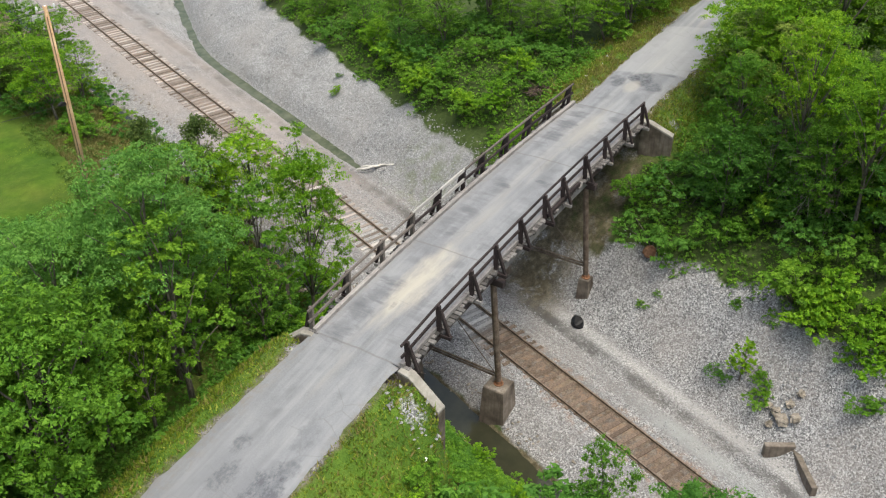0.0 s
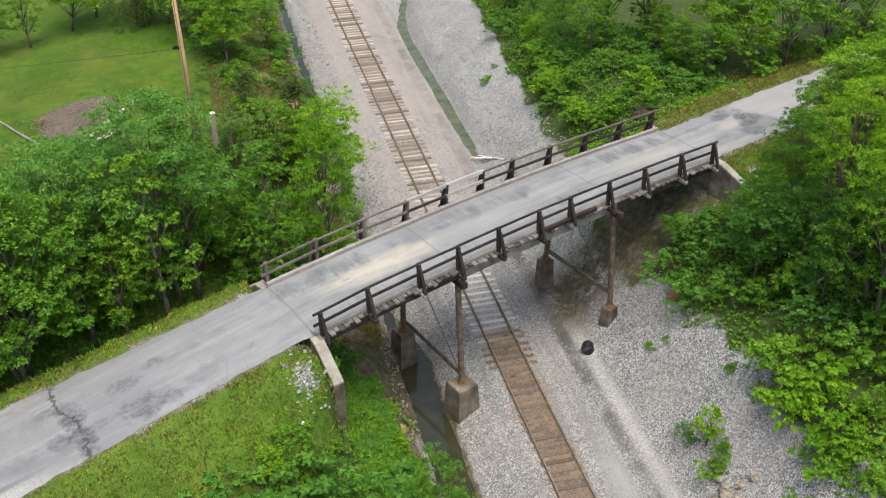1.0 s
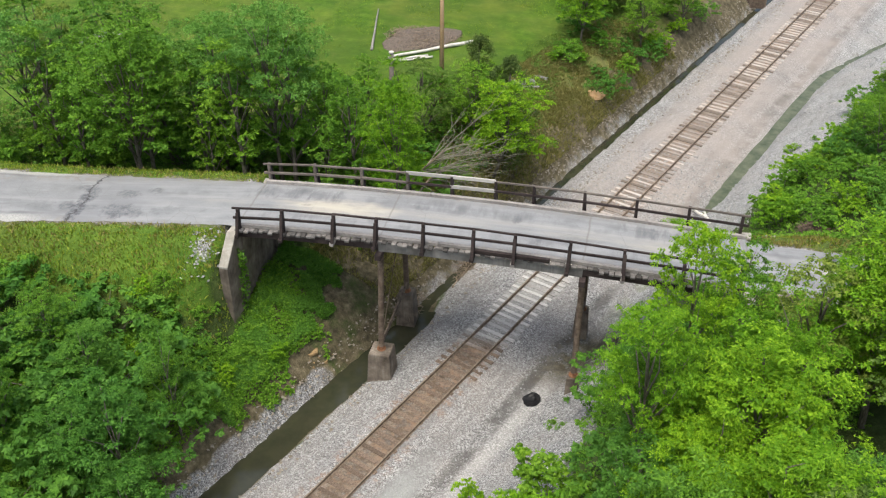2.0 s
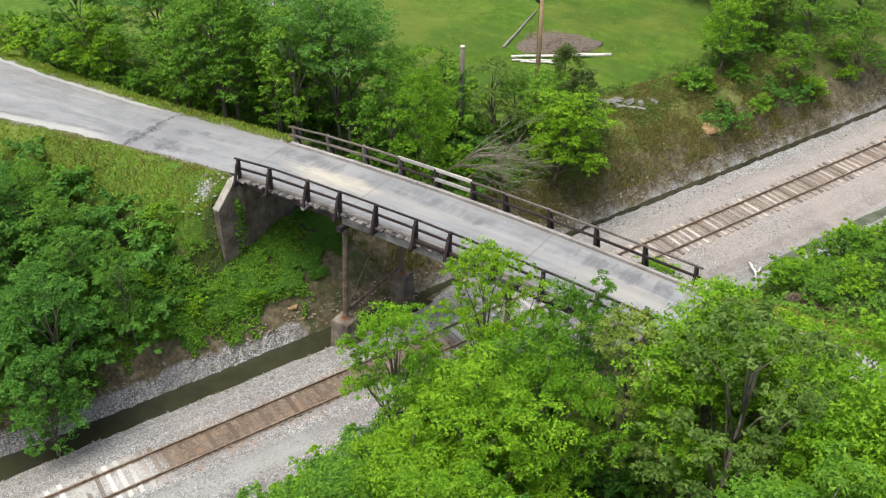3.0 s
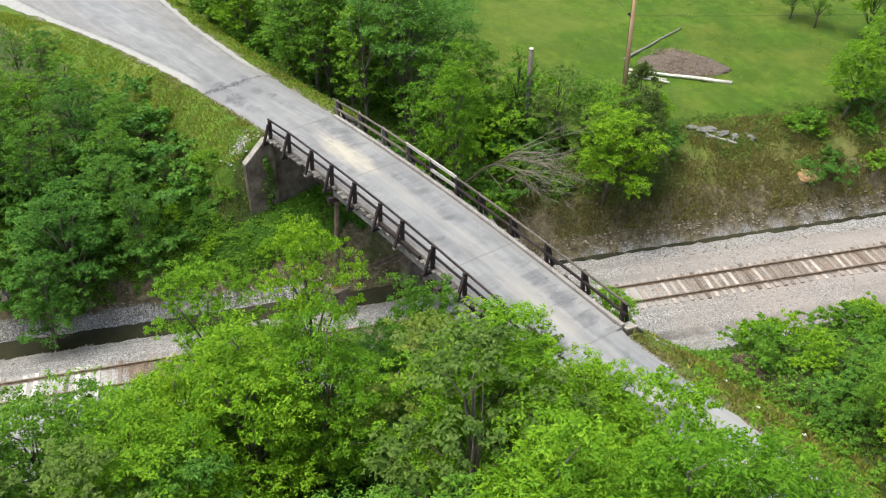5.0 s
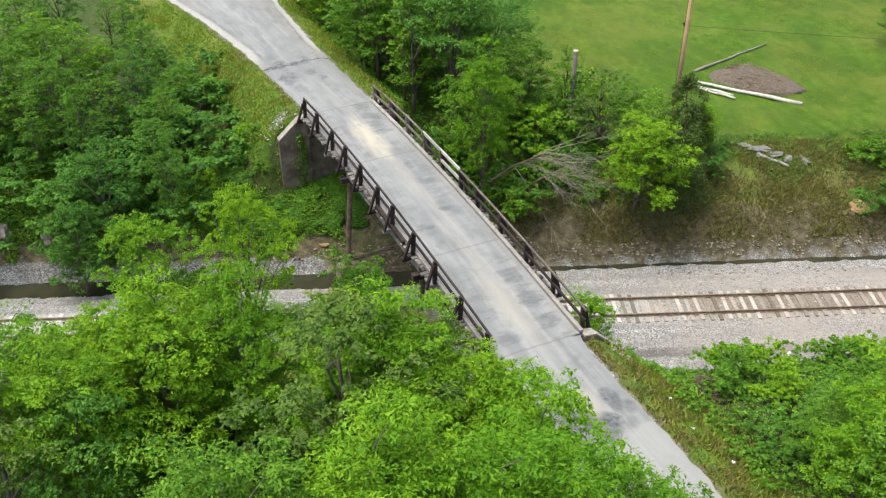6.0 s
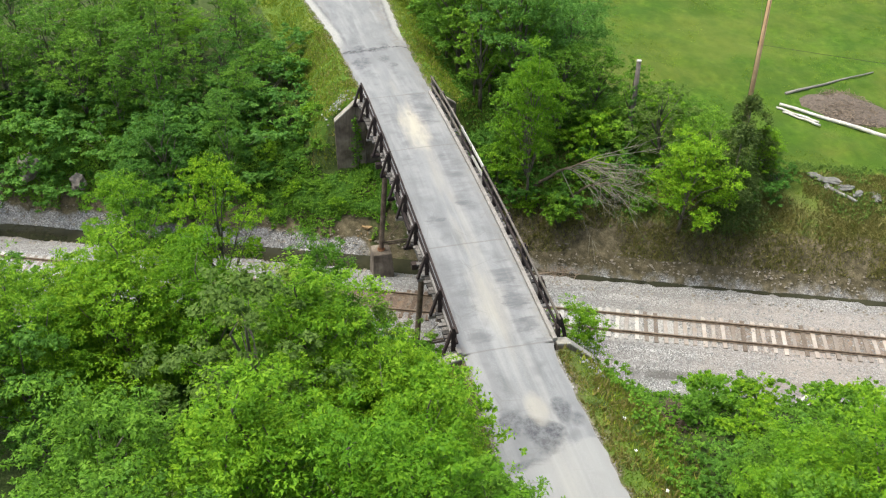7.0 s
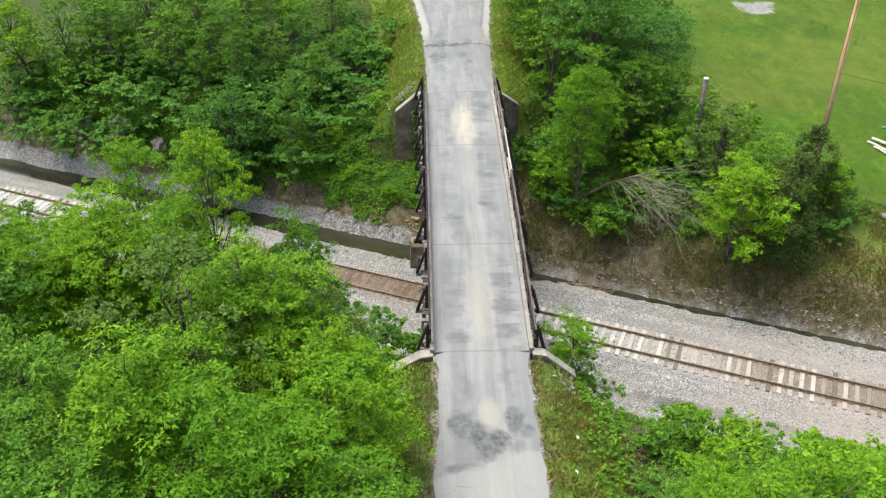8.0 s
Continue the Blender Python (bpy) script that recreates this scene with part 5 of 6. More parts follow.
# undergrowth on the north-east slope
for spot in (
    (BU, 38.8, 15.6, 2.3), (BU, 29.6, 13.7, 2), (BU, 38.3, 29.1, 2.2), (BD, 34.7, 27.3, 2.1), (BU, 35.6, 18, 2.3), (BU, 37.5, 8.6, 1.9),
    (BU, 31.5, 12.1, 2.2), (BU, 37.6, 33, 2), (BL, 30.4, 8.6, 2.1), (BU, 29.4, 15.8, 2.2), (BU, 38.5, 36.4, 1.9), (BL, 46.6, 4.8, 2.1),
    (BD, 34.7, 14.6, 2), (BU, 36, 30.1, 1.9), (BD, 32, 16.6, 2.1), (BU, 40.9, 6.1, 2.2), (BD, 33.4, 10.8, 2.1), (BU, 27, 10.7, 1.8),
    (BL, 31.9, 19.8, 2.6), (BL, 27.4, 8.6, 2.4), (BU, 29.0, 7.2, 2.2), (BL, 28.9, 15.4, 2.3), (BU, 27.9, 13.2, 2.2), (BL, 27.4, 10.9, 1.9), (BL, 34.2, 23.4, 2.4), (BU, 30.6, 17.6, 2.2),
    (BL, 49.2, 4.2, 2), (BU, 41.8, 4, 2), (BD, 32.9, 19.4, 2.1), (BU, 37.5, 4.6, 2.2), (BD, 33.5, 6.4, 1.8), (BD, 33.3, 8.7, 2),
):
    plant(*spot)
for spot in (
    (BU, 44.1, 4, 1.6),
):
    plant(*spot)
# undergrowth on the north-west bank
for spot in (
    (BU, 9.8, 18.8, 2), (BD, 9.3, 20.4, 2.2), (BD, 8.1, 22.9, 1.3), (BL, 20.2, 44.2, 2.1), (BL, 6.7, 21, 1.9), (BU, 14.9, 40.9, 2.2), (BD, 13.5, 36.9, 2.2),
    (BU, 13.2, 31.1, 2.2), (BD, 18.6, 36.2, 2.2), (BU, 17.6, 33.4, 1.9), (BD, 16.3, 30.2, 2), (BL, 19.9, 38.7, 2.2),
    (BU, 15.4, 34.6, 2), (BL, 21.4, 42.7, 1.8), (BD, 23.1, 47.1, 1.9),
):
    plant(*spot)

for key, entry in KINDS.items():
    if entry[4] == 0:
        plant(key, 8.5, 21.0, 4.0)

# ---- low growth and loose stone ----


def growth(name, label, seed, n, size, leaf, sample, slim=0.28, up=0.8):
    """Low leaves strewn over the ground, as one object."""
    rng = np.random.RandomState(seed)
    pts = []
    tries = 0
    while len(pts) < n and tries < n * 12:
        tries += 1
        p = sample(rng)
        if p is not None:
            pts.append(p)
    q = leaf_quads(pts, [(0.12, 0.12, 0.10)] * len(pts), 5, size, rng, up=up, slim=slim)
    ob = new(name, leaf_mesh(name, q, leaf))
    return tagged(ob, label, "undergrowth", kind="stuff")


def lump(x, y, s=0.5, seed=0.0):
    return max(0.0, 0.5 + 0.9 * noise.noise((x * s, y * s, seed)) + 0.35 * noise.noise((x * s * 3, y * s * 3, seed)))


def vines_sw(rng):
    y = rng.uniform(-36, 0.9)
    v = rng.uniform(-16, -5.9)
    x = track_x(y) + v / 0.928
    if x > 0.4 and y > -1.6 and v > -7.9 - 0.9 * lump(x, y, 1.2, 4) - 0.9 * max(0, y + 1.5) * rng.random_sample():
        return None
    if y > -2.4 and x < 0.3:
        return None
    if y < -35 + 11 * lump(x, y, 0.25, 23) or v < -16 + 4 * lump(x, y, 0.3, 24):
        return None
    if x < 0.4 and abs(y - road_mid(x)) < road_half(x) + 2.9 + 1.0 * lump(x, y, 0.8, 3):
        return None
    if v > -6.9 and lump(x, y, 0.7, 9) < 0.3 + 0.5 * (v + 6.9):
        return None
    return (x, y, height(x, y) + 0.06 + 0.5 * lump(x, y, 0.6) * rng.random_sample())


def vines_e(rng):
    y = rng.uniform(-26, 60)
    v = rng.uniform(8.0, 22)
    x = track_x(y) + v / 0.928
    if (x > 24 and abs(y - road_mid(x)) < road_half(x) + 1.6 + lump(x, y, 0.8, 3)) or (x < 25.2 and abs(y) < 2.9):
        return None
    edge = (9.0 if y < 16 else lerp_table(y, ((16, 8.8), (26, 10), (40, 11), (60, 14)))) + 1.6 * (0.5 - lump(x, y, 0.5, 5))
    if v < edge or y < -25 + 8 * lump(x, y, 0.3, 25) or v > 22 - 5 * lump(x, y, 0.3, 26):
        return None
    return (x, y, height(x, y) + 0.06 + 0.55 * lump(x, y, 0.6) * rng.random_sample())


def vines_nw(rng):
    x, y = rng.uniform(-34, 10), rng.uniform(3.5, 19)
    v = offset(x, y)
    if v > -7.8 - lump(x, y, 0.7, 2) or abs(y - road_mid(x)) < road_half(x) + 1.9 + lump(x, y, 0.8, 3) or y > 17.5 + 0.12 * x:
        return None
    return (x, y, height(x, y) + 0.05 + 0.5 * lump(x, y, 0.6) * rng.random_sample())


def bank_nw(rng):
    y = rng.uniform(5, 62)
    v = rng.uniform(-14, -6.6)
    x = track_x(y) + v / 0.928
    if v > -8.2 - 2.0 * lump(x, y, 0.6, 16) and rng.random_sample() < 0.85:
        return None
    if lump(x, y, 0.45, 6) < 0.36 + 0.09 * (v + 10) + 0.2 * smooth(17, 22, y) * smooth(38, 32, y):
        return None
    return (x, y, height(x, y) + 0.03 + 0.35 * lump(x, y, 0.6) * rng.random_sample())


growth("undergrowth", "dense creeping vines and weeds on the creek bank", 41, 34000, 0.11, LEAF_MID, vines_sw)
def creek_bank(rng):
    y = rng.uniform(-9, 2.6)
    v = rng.uniform(-13, -6.2)
    x = track_x(y) + v / 0.928
    if x < 0.6 or v > -6.3 - 1.5 * lump(x, y, 0.8, 4) - 0.25 * max(0, y + 3.5) or lump(x, y, 0.7, 6) < 0.2:
        return None
    return (x, y, height(x, y) + 0.05 + 0.45 * lump(x, y, 0.7) * rng.random_sample())


growth("undergrowth", "leafy weeds covering the bank under the bridge", 49, 15000, 0.095, LEAF_DEEP, creek_bank)
growth("undergrowth", "green creepers covering the slope beside the lane", 42, 20000, 0.13, LEAF_MID, vines_e)
growth("undergrowth", "shaded weeds and brambles under the trees", 43, 11000, 0.14, LEAF_DEEP, vines_nw)
growth("undergrowth", "rough weeds along the railway bank", 44, 9000, 0.10, LEAF_OLIVE, bank_nw)


def blades(name, label, seed, n, sample, leaf, tall):
    rng = np.random.RandomState(seed)
    out = []
    tries = 0
    while len(out) < n and tries < n * 12:
        tries += 1
        p = sample(rng)
        if p is None:
            continue
        x, y, k = p
        z = height(x, y) + rough_z(x, y)
        a = rng.uniform(0, 6.283)
        h = tall * k * rng.uniform(0.5, 1.3)
        w = 0.03 + 0.03 * rng.random_sample()
        lx, ly = rng.normal(size=2) * 0.5 * h
        c, s = math.cos(a) * w, math.sin(a) * w
        out.append(((x - c, y - s, z - 0.03), (x + c, y + s, z - 0.03), (x + lx, y + ly, z + h)))
    ob = new(name, faces_mesh(name, np.array(out), leaf, rng.random_sample(len(out))))
    return tagged(ob, label, "grass", kind="stuff")


def verge(rng):
    x = rng.uniform(-40, 0.2) if rng.random_sample() < 0.6 else rng.uniform(25, 52)
    side = 1 if rng.random_sample() < 0.5 else -1
    d = rng.uniform(0.1, 3.2) if rng.random_sample() < 0.7 else rng.uniform(0.1, 4.6)
    y = road_mid(x) + side * (road_half(x) + d)
    if offset(x, y) > -9 and x < 12:
        return None
    return x, y, 0.6 + 0.5 * min(d, 2)


def meadow(rng):
    x, y = rng.uniform(-28, 16), rng.uniform(15, 50)
    if offset(x, y) > -9.0 or y < 17.5 + 0.12 * x or lump(x, y, 0.25, 8) < 0.62:
        return None
    return x, y, 0.8


blades("verge_grass", "uneven long grass along the road verges", 45, 54000, verge, LEAF_GRASS, 0.11)
blades("meadow_grass", "tufts of taller grass in the mown field", 46, 12000, meadow, LEAF_GRASS, 0.08)


def dry_verge(rng):
    x = rng.uniform(25.2, 50) if rng.random_sample() < 0.8 else rng.uniform(-16, 0)
    y = road_mid(x) + (1 if rng.random_sample() < (0.75 if x > 0 else 0.35) else -1) * (road_half(x) + rng.uniform(0.1, 3.8))
    return None if lump(x, y, 0.9, 14) < 0.4 else (x, y, 0.9)


def dry_bank(rng):
    y = rng.uniform(2.5, 40)
    v = rng.uniform(-13, -6.2)
    x = track_x(y) + v / 0.928
    if x < 0.5 or lump(x, y, 0.5, 11) < 0.05 + 0.7 * rng.random_sample():
        return None
    return x, y, 0.6 + 0.6 * lump(x, y, 0.8, 12)


blades("bank_grass", "dry olive-brown grass matted over the bank", 47, 72000, dry_bank, LEAF_DRY, 0.22)
blades("verge_grass", "sparse dry yellowish grass on the verge", 48, 17000, dry_verge, LEAF_DRY, 0.2)


def stones(name, label, seed, n, lo, hi, mat, sample):
    rng = np.random.RandomState(seed)
    base = np.array([(1, 0, 0), (-1, 0, 0), (0, 1, 0), (0, -1, 0), (0, 0, 1), (0, 0, -1)], float)
    tri = np.array([(0, 2, 4), (2, 1, 4), (1, 3, 4), (3, 0, 4), (2, 0, 5), (1, 2, 5), (3, 1, 5), (0, 3, 5)])
    verts, faces = [], []
    k = 0
    while k < n:
        p = sample(rng)
        if p is None:
            continue
        x, y, big = p
        r = rng.uniform(lo, hi) * big
        z = height(x, y) + rough_z(x, y)
        a = rng.uniform(0, 6.283)
        j = base * (1 + 0.35 * rng.normal(size=(6, 1))) * r * np.array([1.2, 0.9, 0.7])
        c, s = math.cos(a), math.sin(a)
        t = rng.normal() * 0.5
        j = np.stack([j[:, 0] * c - j[:, 1] * s, j[:, 0] * s + j[:, 1] * c, j[:, 2] + t * 0.4 * j[:, 0]], 1)
        verts.append(j + np.array([x, y, z + 0.15 * r]))
        faces.append(tri + 6 * k)
        k += 1
    me = tri_mesh(name, np.concatenate(verts), np.concatenate(faces), mat)
    return tagged(new(name, me), label, "stones", kind="stuff")


def ballast_s(rng):
    y = rng.uniform(-22, 24)
    v = rng.uniform(-3.6, 9.0)
    if (abs(v) < 0.85 and y < 3) or (v > 3.5 and abs(y) < 3.4):
        return None
    x = track_x(y) + v / 0.928
    return x, y, 1.0


def slope_ne(rng):
    y = rng.uniform(4, 58)
    v = rng.uniform(5, 8.6)
    x = track_x(y) + v / 0.928
    if lump(x, y, 0.5, 21) < 0.5:
        return None
    return x, y, 1.0


def creek_edge(rng):
    y = rng.uniform(-26, 58)
    v = rng.normal() * 0.3 + (-5.9 if rng.random_sample() < 0.75 else -3.4)
    return track_x(y) + v / 0.928, y, 1.0


def tipped(rng):
    cx, cy, rad = ((-1.2, -3.4, 0.8), (26.2, 3.5, 0.6), (14.2, -14.6, 0.9), (24.2, 14.8, 1.0))[rng.randint(4)]
    return cx + rng.normal() * rad * 0.6, cy + rng.normal() * rad * 0.6, 1.0


stones("ballast", "loose grey crushed stone beside the track", 51, 11000, 0.025, 0.07, STONE, ballast_s)
stones("ballast", "pale broken stone on the north-east slope", 52, 1500, 0.03, 0.1, STONE, slope_ne)
stones("creek_stones", "muddy stones along the water's edge", 53, 2400, 0.03, 0.11, SANDSTONE_GREY, creek_edge)
stones("tipped_rubble", "pale broken rubble tipped by the walls", 54, 260, 0.03, 0.10, STONE, tipped)

# ---- single things ----


def lumpy(name, label, category, at, size, mat, seed, rough=0.25):
    bm = bmesh.new()
    bmesh.ops.create_icosphere(bm, subdivisions=3, radius=1.0)
    for v in bm.verts:
        k = 1 + rough * noise.noise(v.co * 1.6 + Vector((seed, 0, 0))) + 0.4 * rough * noise.noise(v.co * 4 + Vector((0, seed, 0)))
        v.co = Vector((v.co.x * size[0] * k, v.co.y * size[1] * k, max(-0.35 * size[2], v.co.z * size[2] * k)))
    ob = new(name, bm_mesh(name, bm, mat))
    ob.location = at
    return tagged(ob, label, category)


bag = lumpy("rubbish_bag", "black plastic sack lying on the grey stones", "bag", (15.6, -3.1, -0.28), (0.5, 0.34, 0.34), RUBBER, 3.0)
bag.rotation_euler = (0, 0, radians(35))
lumpy("boulder", "dark rounded rock at the field's edge", "rock", (8.4, 22.3, 3.05), (0.4, 0.35, 0.35), plain("dark_rock", (0.05, 0.05, 0.05), (0.14, 0.13, 0.12)), 8.0)
lumpy("clay_patch", "orange bare clay lump showing in the bank", "soil", (15.5, 28.9, 1.35), (0.8, 0.6, 0.28), plain("clay", (0.38, 0.22, 0.10), (0.55, 0.38, 0.22), 0.95, 3.0), 5.0)
lumpy("stump", "rotten reddish stump among creepers", "stump", (19.2, -5.4, 3.0), (0.4, 0.35, 0.4), plain("rotten_wood", (0.10, 0.05, 0.03), (0.28, 0.15, 0.09)), 9.0)

DARK_SLAB = plain("grey_slab", (0.08, 0.08, 0.075), (0.24, 0.235, 0.22), 0.95, 3.0)
PINK_ROCK = plain("outcrop_rock", (0.11, 0.095, 0.085), (0.36, 0.32, 0.295), 0.95, 2.2)
for k, (x, y, w) in enumerate(((-7.0, -26.6, 1.1), (-5.7, -23.7, 1.2), (-3.9, -20.6, 0.8), (-2.6, -18.2, 0.6))):
    ob = lumpy("outcrop", "pale pinkish rock outcrop showing through creepers", "rock", (x, y, height(x, y) + 0.1), (w, w * 0.7, w * 0.75), PINK_ROCK, 20.0 + k, 0.55)
    ob["group"] = "creek outcrops"
for k, (x, y, w) in enumerate(((8.7, 25.0, 0.5), (9.5, 25.7, 0.7), (10.3, 26.2, 0.6), (11.0, 26.7, 0.45), (9.9, 25.2, 0.4), (11.5, 27.6, 0.6))):
    ob = lumpy("stone_slab", "flat grey stone slab at the field's edge", "stone", (x, y, height(x, y) + 0.08), (w, w * 0.5, 0.12), DARK_SLAB, 30.0 + k, 0.5)
    ob.rotation_euler = (0, 0, radians(40 + 25 * k))
    ob["group"] = "field edge slabs"
for k, (x, y, w) in enumerate(((13.1, -14.3, 0.28), (12.8, -14.7, 0.35), (13.4, -14.8, 0.25), (12.6, -14.2, 0.2), (13.3, -13.9, 0.2), (12.9, -15.2, 0.3), (13.8, -15.1, 0.22))):
    ob = lumpy("boulder", "pale tan boulder tipped above the culvert", "rock", (x, y, height(x, y) + 0.06), (w, w * 0.8, w * 0.7), SANDSTONE_GREY, 40.0 + k, 0.5)
    ob["group"] = "culvert boulders"

# layered rock ledge under the western bank


def ledge(seed, x, y, z, long, turn):
    """Thin broken rock beds stacked with uneven setbacks."""
    rng = random.Random(seed)
    rock = thing("rock_ledge", "yellow-brown layered sandstone ledge above the creek", "rock", "sandstone ledges", at=(x, y, z))
    rock.rotation_euler = (0, 0, radians(turn))
    zz = -0.4
    for k in range(9):
        t = rng.uniform(0.05, 0.13)
        for half in (-1, 1):
            n = 6
            bm = bmesh.new()
            lo, hi = [], []
            wide, mid = long * rng.uniform(0.4, 0.75), half * long * rng.uniform(0.3, 0.6)
            back = -0.06 * k + rng.uniform(-0.14, 0.1)
            tip = rng.uniform(-0.05, 0.05)
            for i in range(n):
                a = 2 * math.pi * (i + rng.uniform(-0.3, 0.3)) / n
                q = rng.uniform(0.75, 1.25)
                px, py = math.cos(a) * 0.5 * q + back, math.sin(a) * wide * q + mid
                lo.append(bm.verts.new((px, py, zz + tip * py)))
                hi.append(bm.verts.new((px * 0.97, py * 0.98, zz + t + tip * py)))
            for i in range(n):
                bm.faces.new((lo[i], lo[(i + 1) % n], hi[(i + 1) % n], hi[i]))
            bm.faces.new(hi)
            bm.faces.new(lo[::-1])
            part("rock_bed", bm_mesh("rock_bed", bm, SANDSTONE, 0.008), rock)
        zz += t * 0.9
    return rock


for seed, u, long in ((1, -3.6, 0.6), (2, -2.4, 0.8), (3, -1.3, 0.6)):
    ledge(seed, track_x(u) - 7.05, u, 0.05 + 0.05 * (seed % 2), long, -22)

def utility_pole(x, y, z0, z1):
    pole = thing("utility_pole", "tall tan wooden utility pole with top insulators", "utility pole", at=(x, y, z0))
    h = z1 - z0
    v, f = tube([(0, 0, -0.3), (0.02, 0, h * 0.5), (0, 0.02, h)], [0.17, 0.145, 0.11], 12)
    part("shaft", tri_mesh("shaft", v, f, POLE_WOOD, True), pole)
    timber("crossarm", (-0.45, 0.2, h - 0.25), (0.45, -0.2, h - 0.25), 0.1, 0.12, GREY_TIMBER, pole)
    for k in (-0.38, 0.0, 0.38):
        v, f = tube([(k, -k * 0.44, h - 0.19), (k, -k * 0.44, h - 0.08), (k, -k * 0.44, h + 0.04)], [0.03, 0.07, 0.045], 8)
        part("insulator", tri_mesh("insulator", v, f, SIGN_WHITE), pole, "pale porcelain insulator")
    for k in (0.0, 2.1, 4.0):
        pts = [(0.17 * math.cos(k) * (1.0 - 0.35 * i / 8), 0.17 * math.sin(k) * (1.0 - 0.35 * i / 8), 0.4 + (h - 0.9) * i / 8) for i in range(9)]
        v, f = tube(pts, [0.016] * 9, 5)
        part("cable", tri_mesh("cable", v, f, DARK_STEEL), pole, "thin dark cable clipped down the pole")
    hb = 7.7
    timber("bracket", (-0.42, 0.1, hb), (0.12, -0.05, hb), 0.09, 0.14, DARK_STEEL, pole, "dark cable bracket")
    v, f = tube([(-0.5, 0.12, hb + 0.02), (-0.3, 0.08, hb + 0.1), (-0.1, 0.05, hb + 0.02)], [0.07, 0.09, 0.07], 8)
    part("cable_closure", tri_mesh("cable_closure", v, f, RUBBER), pole, "black cable splice case")
    return pole


utility_pole(5.35, 21.5, 3.15, 15.95)


def wire(a, b, sag, r=0.012):
    pts = []
    for i in range(25):
        u = i / 24
        p = Vector(a).lerp(Vector(b), u)
        p.z -= sag * 4 * u * (1 - u)
        pts.append(p)
    v, f = tube(pts, [r] * 25, 5)
    ob = new("overhead_wire", tri_mesh("overhead_wire", v, f, DARK_STEEL))
    return tagged(ob, "thin dark overhead cable running from the pole", "wire", "overhead wires")


wire((5.35, 21.5, 15.7), (40, 90, 15.0), 1.2)
wire((5.2, 21.6, 10.85), (40.2, 90, 10.4), 1.2)
wire((5.35, 21.5, 15.7), (-60, 58, 15.2), 1.4)
wire((5.2, 21.6, 10.8), (-60, 58.4, 10.6), 1.5)


def stub_pole(x, y, z0, z1):
    pole = thing("pole_stub", "cut-off brown weathered pole with climbing vines", "pole", at=(x, y, z0))
    h = z1 - z0
    v, f = tube([(-0.1, 0.05, -0.3), (-0.05, 0.02, h * 0.5), (0, 0, h)], [0.18, 0.16, 0.14], 12)
    part("shaft", tri_mesh("shaft", v, f, WORN_TIMBER, True), pole)
    v, f = tube([(0, 0, h), (0, 0, h + 0.06)], [0.16, 0.15], 12)
    part("cap", tri_mesh("cap", v, f, WHITE_WOOD), pole, "bleached white cut top")
    rng = np.random.RandomState(61)
    cen = [(0.12 * math.cos(k), 0.12 * math.sin(k), 0.2 + h * 0.75 * k / 40) for k in range(40)]
    part("vine", leaf_mesh("vine", leaf_quads(cen, [(0.22, 0.22, 0.2)] * 40, 18, 0.15, rng), LEAF_DEEP), pole)
    return pole


stub_pole(3.8, 14.4, 3.1, 9.9)


def log(a, b, r0, r1, mat, label):
    a, b = Vector(a), Vector(b)
    n = 7
    pts = [a.lerp(b, i / n) + Vector((0, 0, 0.03 * math.sin(i * 1.7))) for i in range(n + 1)]
    v, f = tube(pts, [r0 + (r1 - r0) * i / n for i in range(n + 1)], 9)
    ob = new("log", tri_mesh("log", v, f, mat, True))
    return tagged(ob, label, "log", "felled logs")


FZ = 3.2
log((-0.4, 27.6, FZ + 0.17), (5.8, 32.4, FZ + 0.15), 0.10, 0.15, WHITE_WOOD, "long peeled white log lying in grass")
log((-0.1, 27.2, FZ + 0.1), (2.6, 28.9, FZ + 0.12), 0.08, 0.1, WHITE_WOOD, "thin peeled white pole in the grass")
log((0.6, 27.3, FZ + 0.1), (3.0, 28.8, FZ + 0.1), 0.07, 0.08, WHITE_WOOD, "short pale pole beside a longer log")
log((-1.9, 28.9, FZ + 0.12), (-3.7, 37.2, FZ + 0.1), 0.11, 0.05, GREY_TIMBER, "grey dead trunk lying across the field")
log((24.0, 17.1, -0.45), (24.3, 14.6, 0.32), 0.07, 0.06, WHITE_WOOD, "bleached driftwood pole by the ditch")
log((23.3, 17.0, -0.35), (24.2, 15.6, 0.0), 0.09, 0.08, WHITE_WOOD, "bleached driftwood pole by the ditch")
log((10.1, 25.2, 3.1), (11.6, 26.3, 2.85), 0.12, 0.1, GREY_TIMBER, "weathered grey timber scrap on the bank")
log((9.6, 5.6, -0.6), (10.4, 8.3, -0.35), 0.06, 0.03, TWIG, "dead branch fallen across the ditch")


DEAD_TWIG = plain("brown_twig", (0.07, 0.05, 0.035), (0.19, 0.145, 0.11))


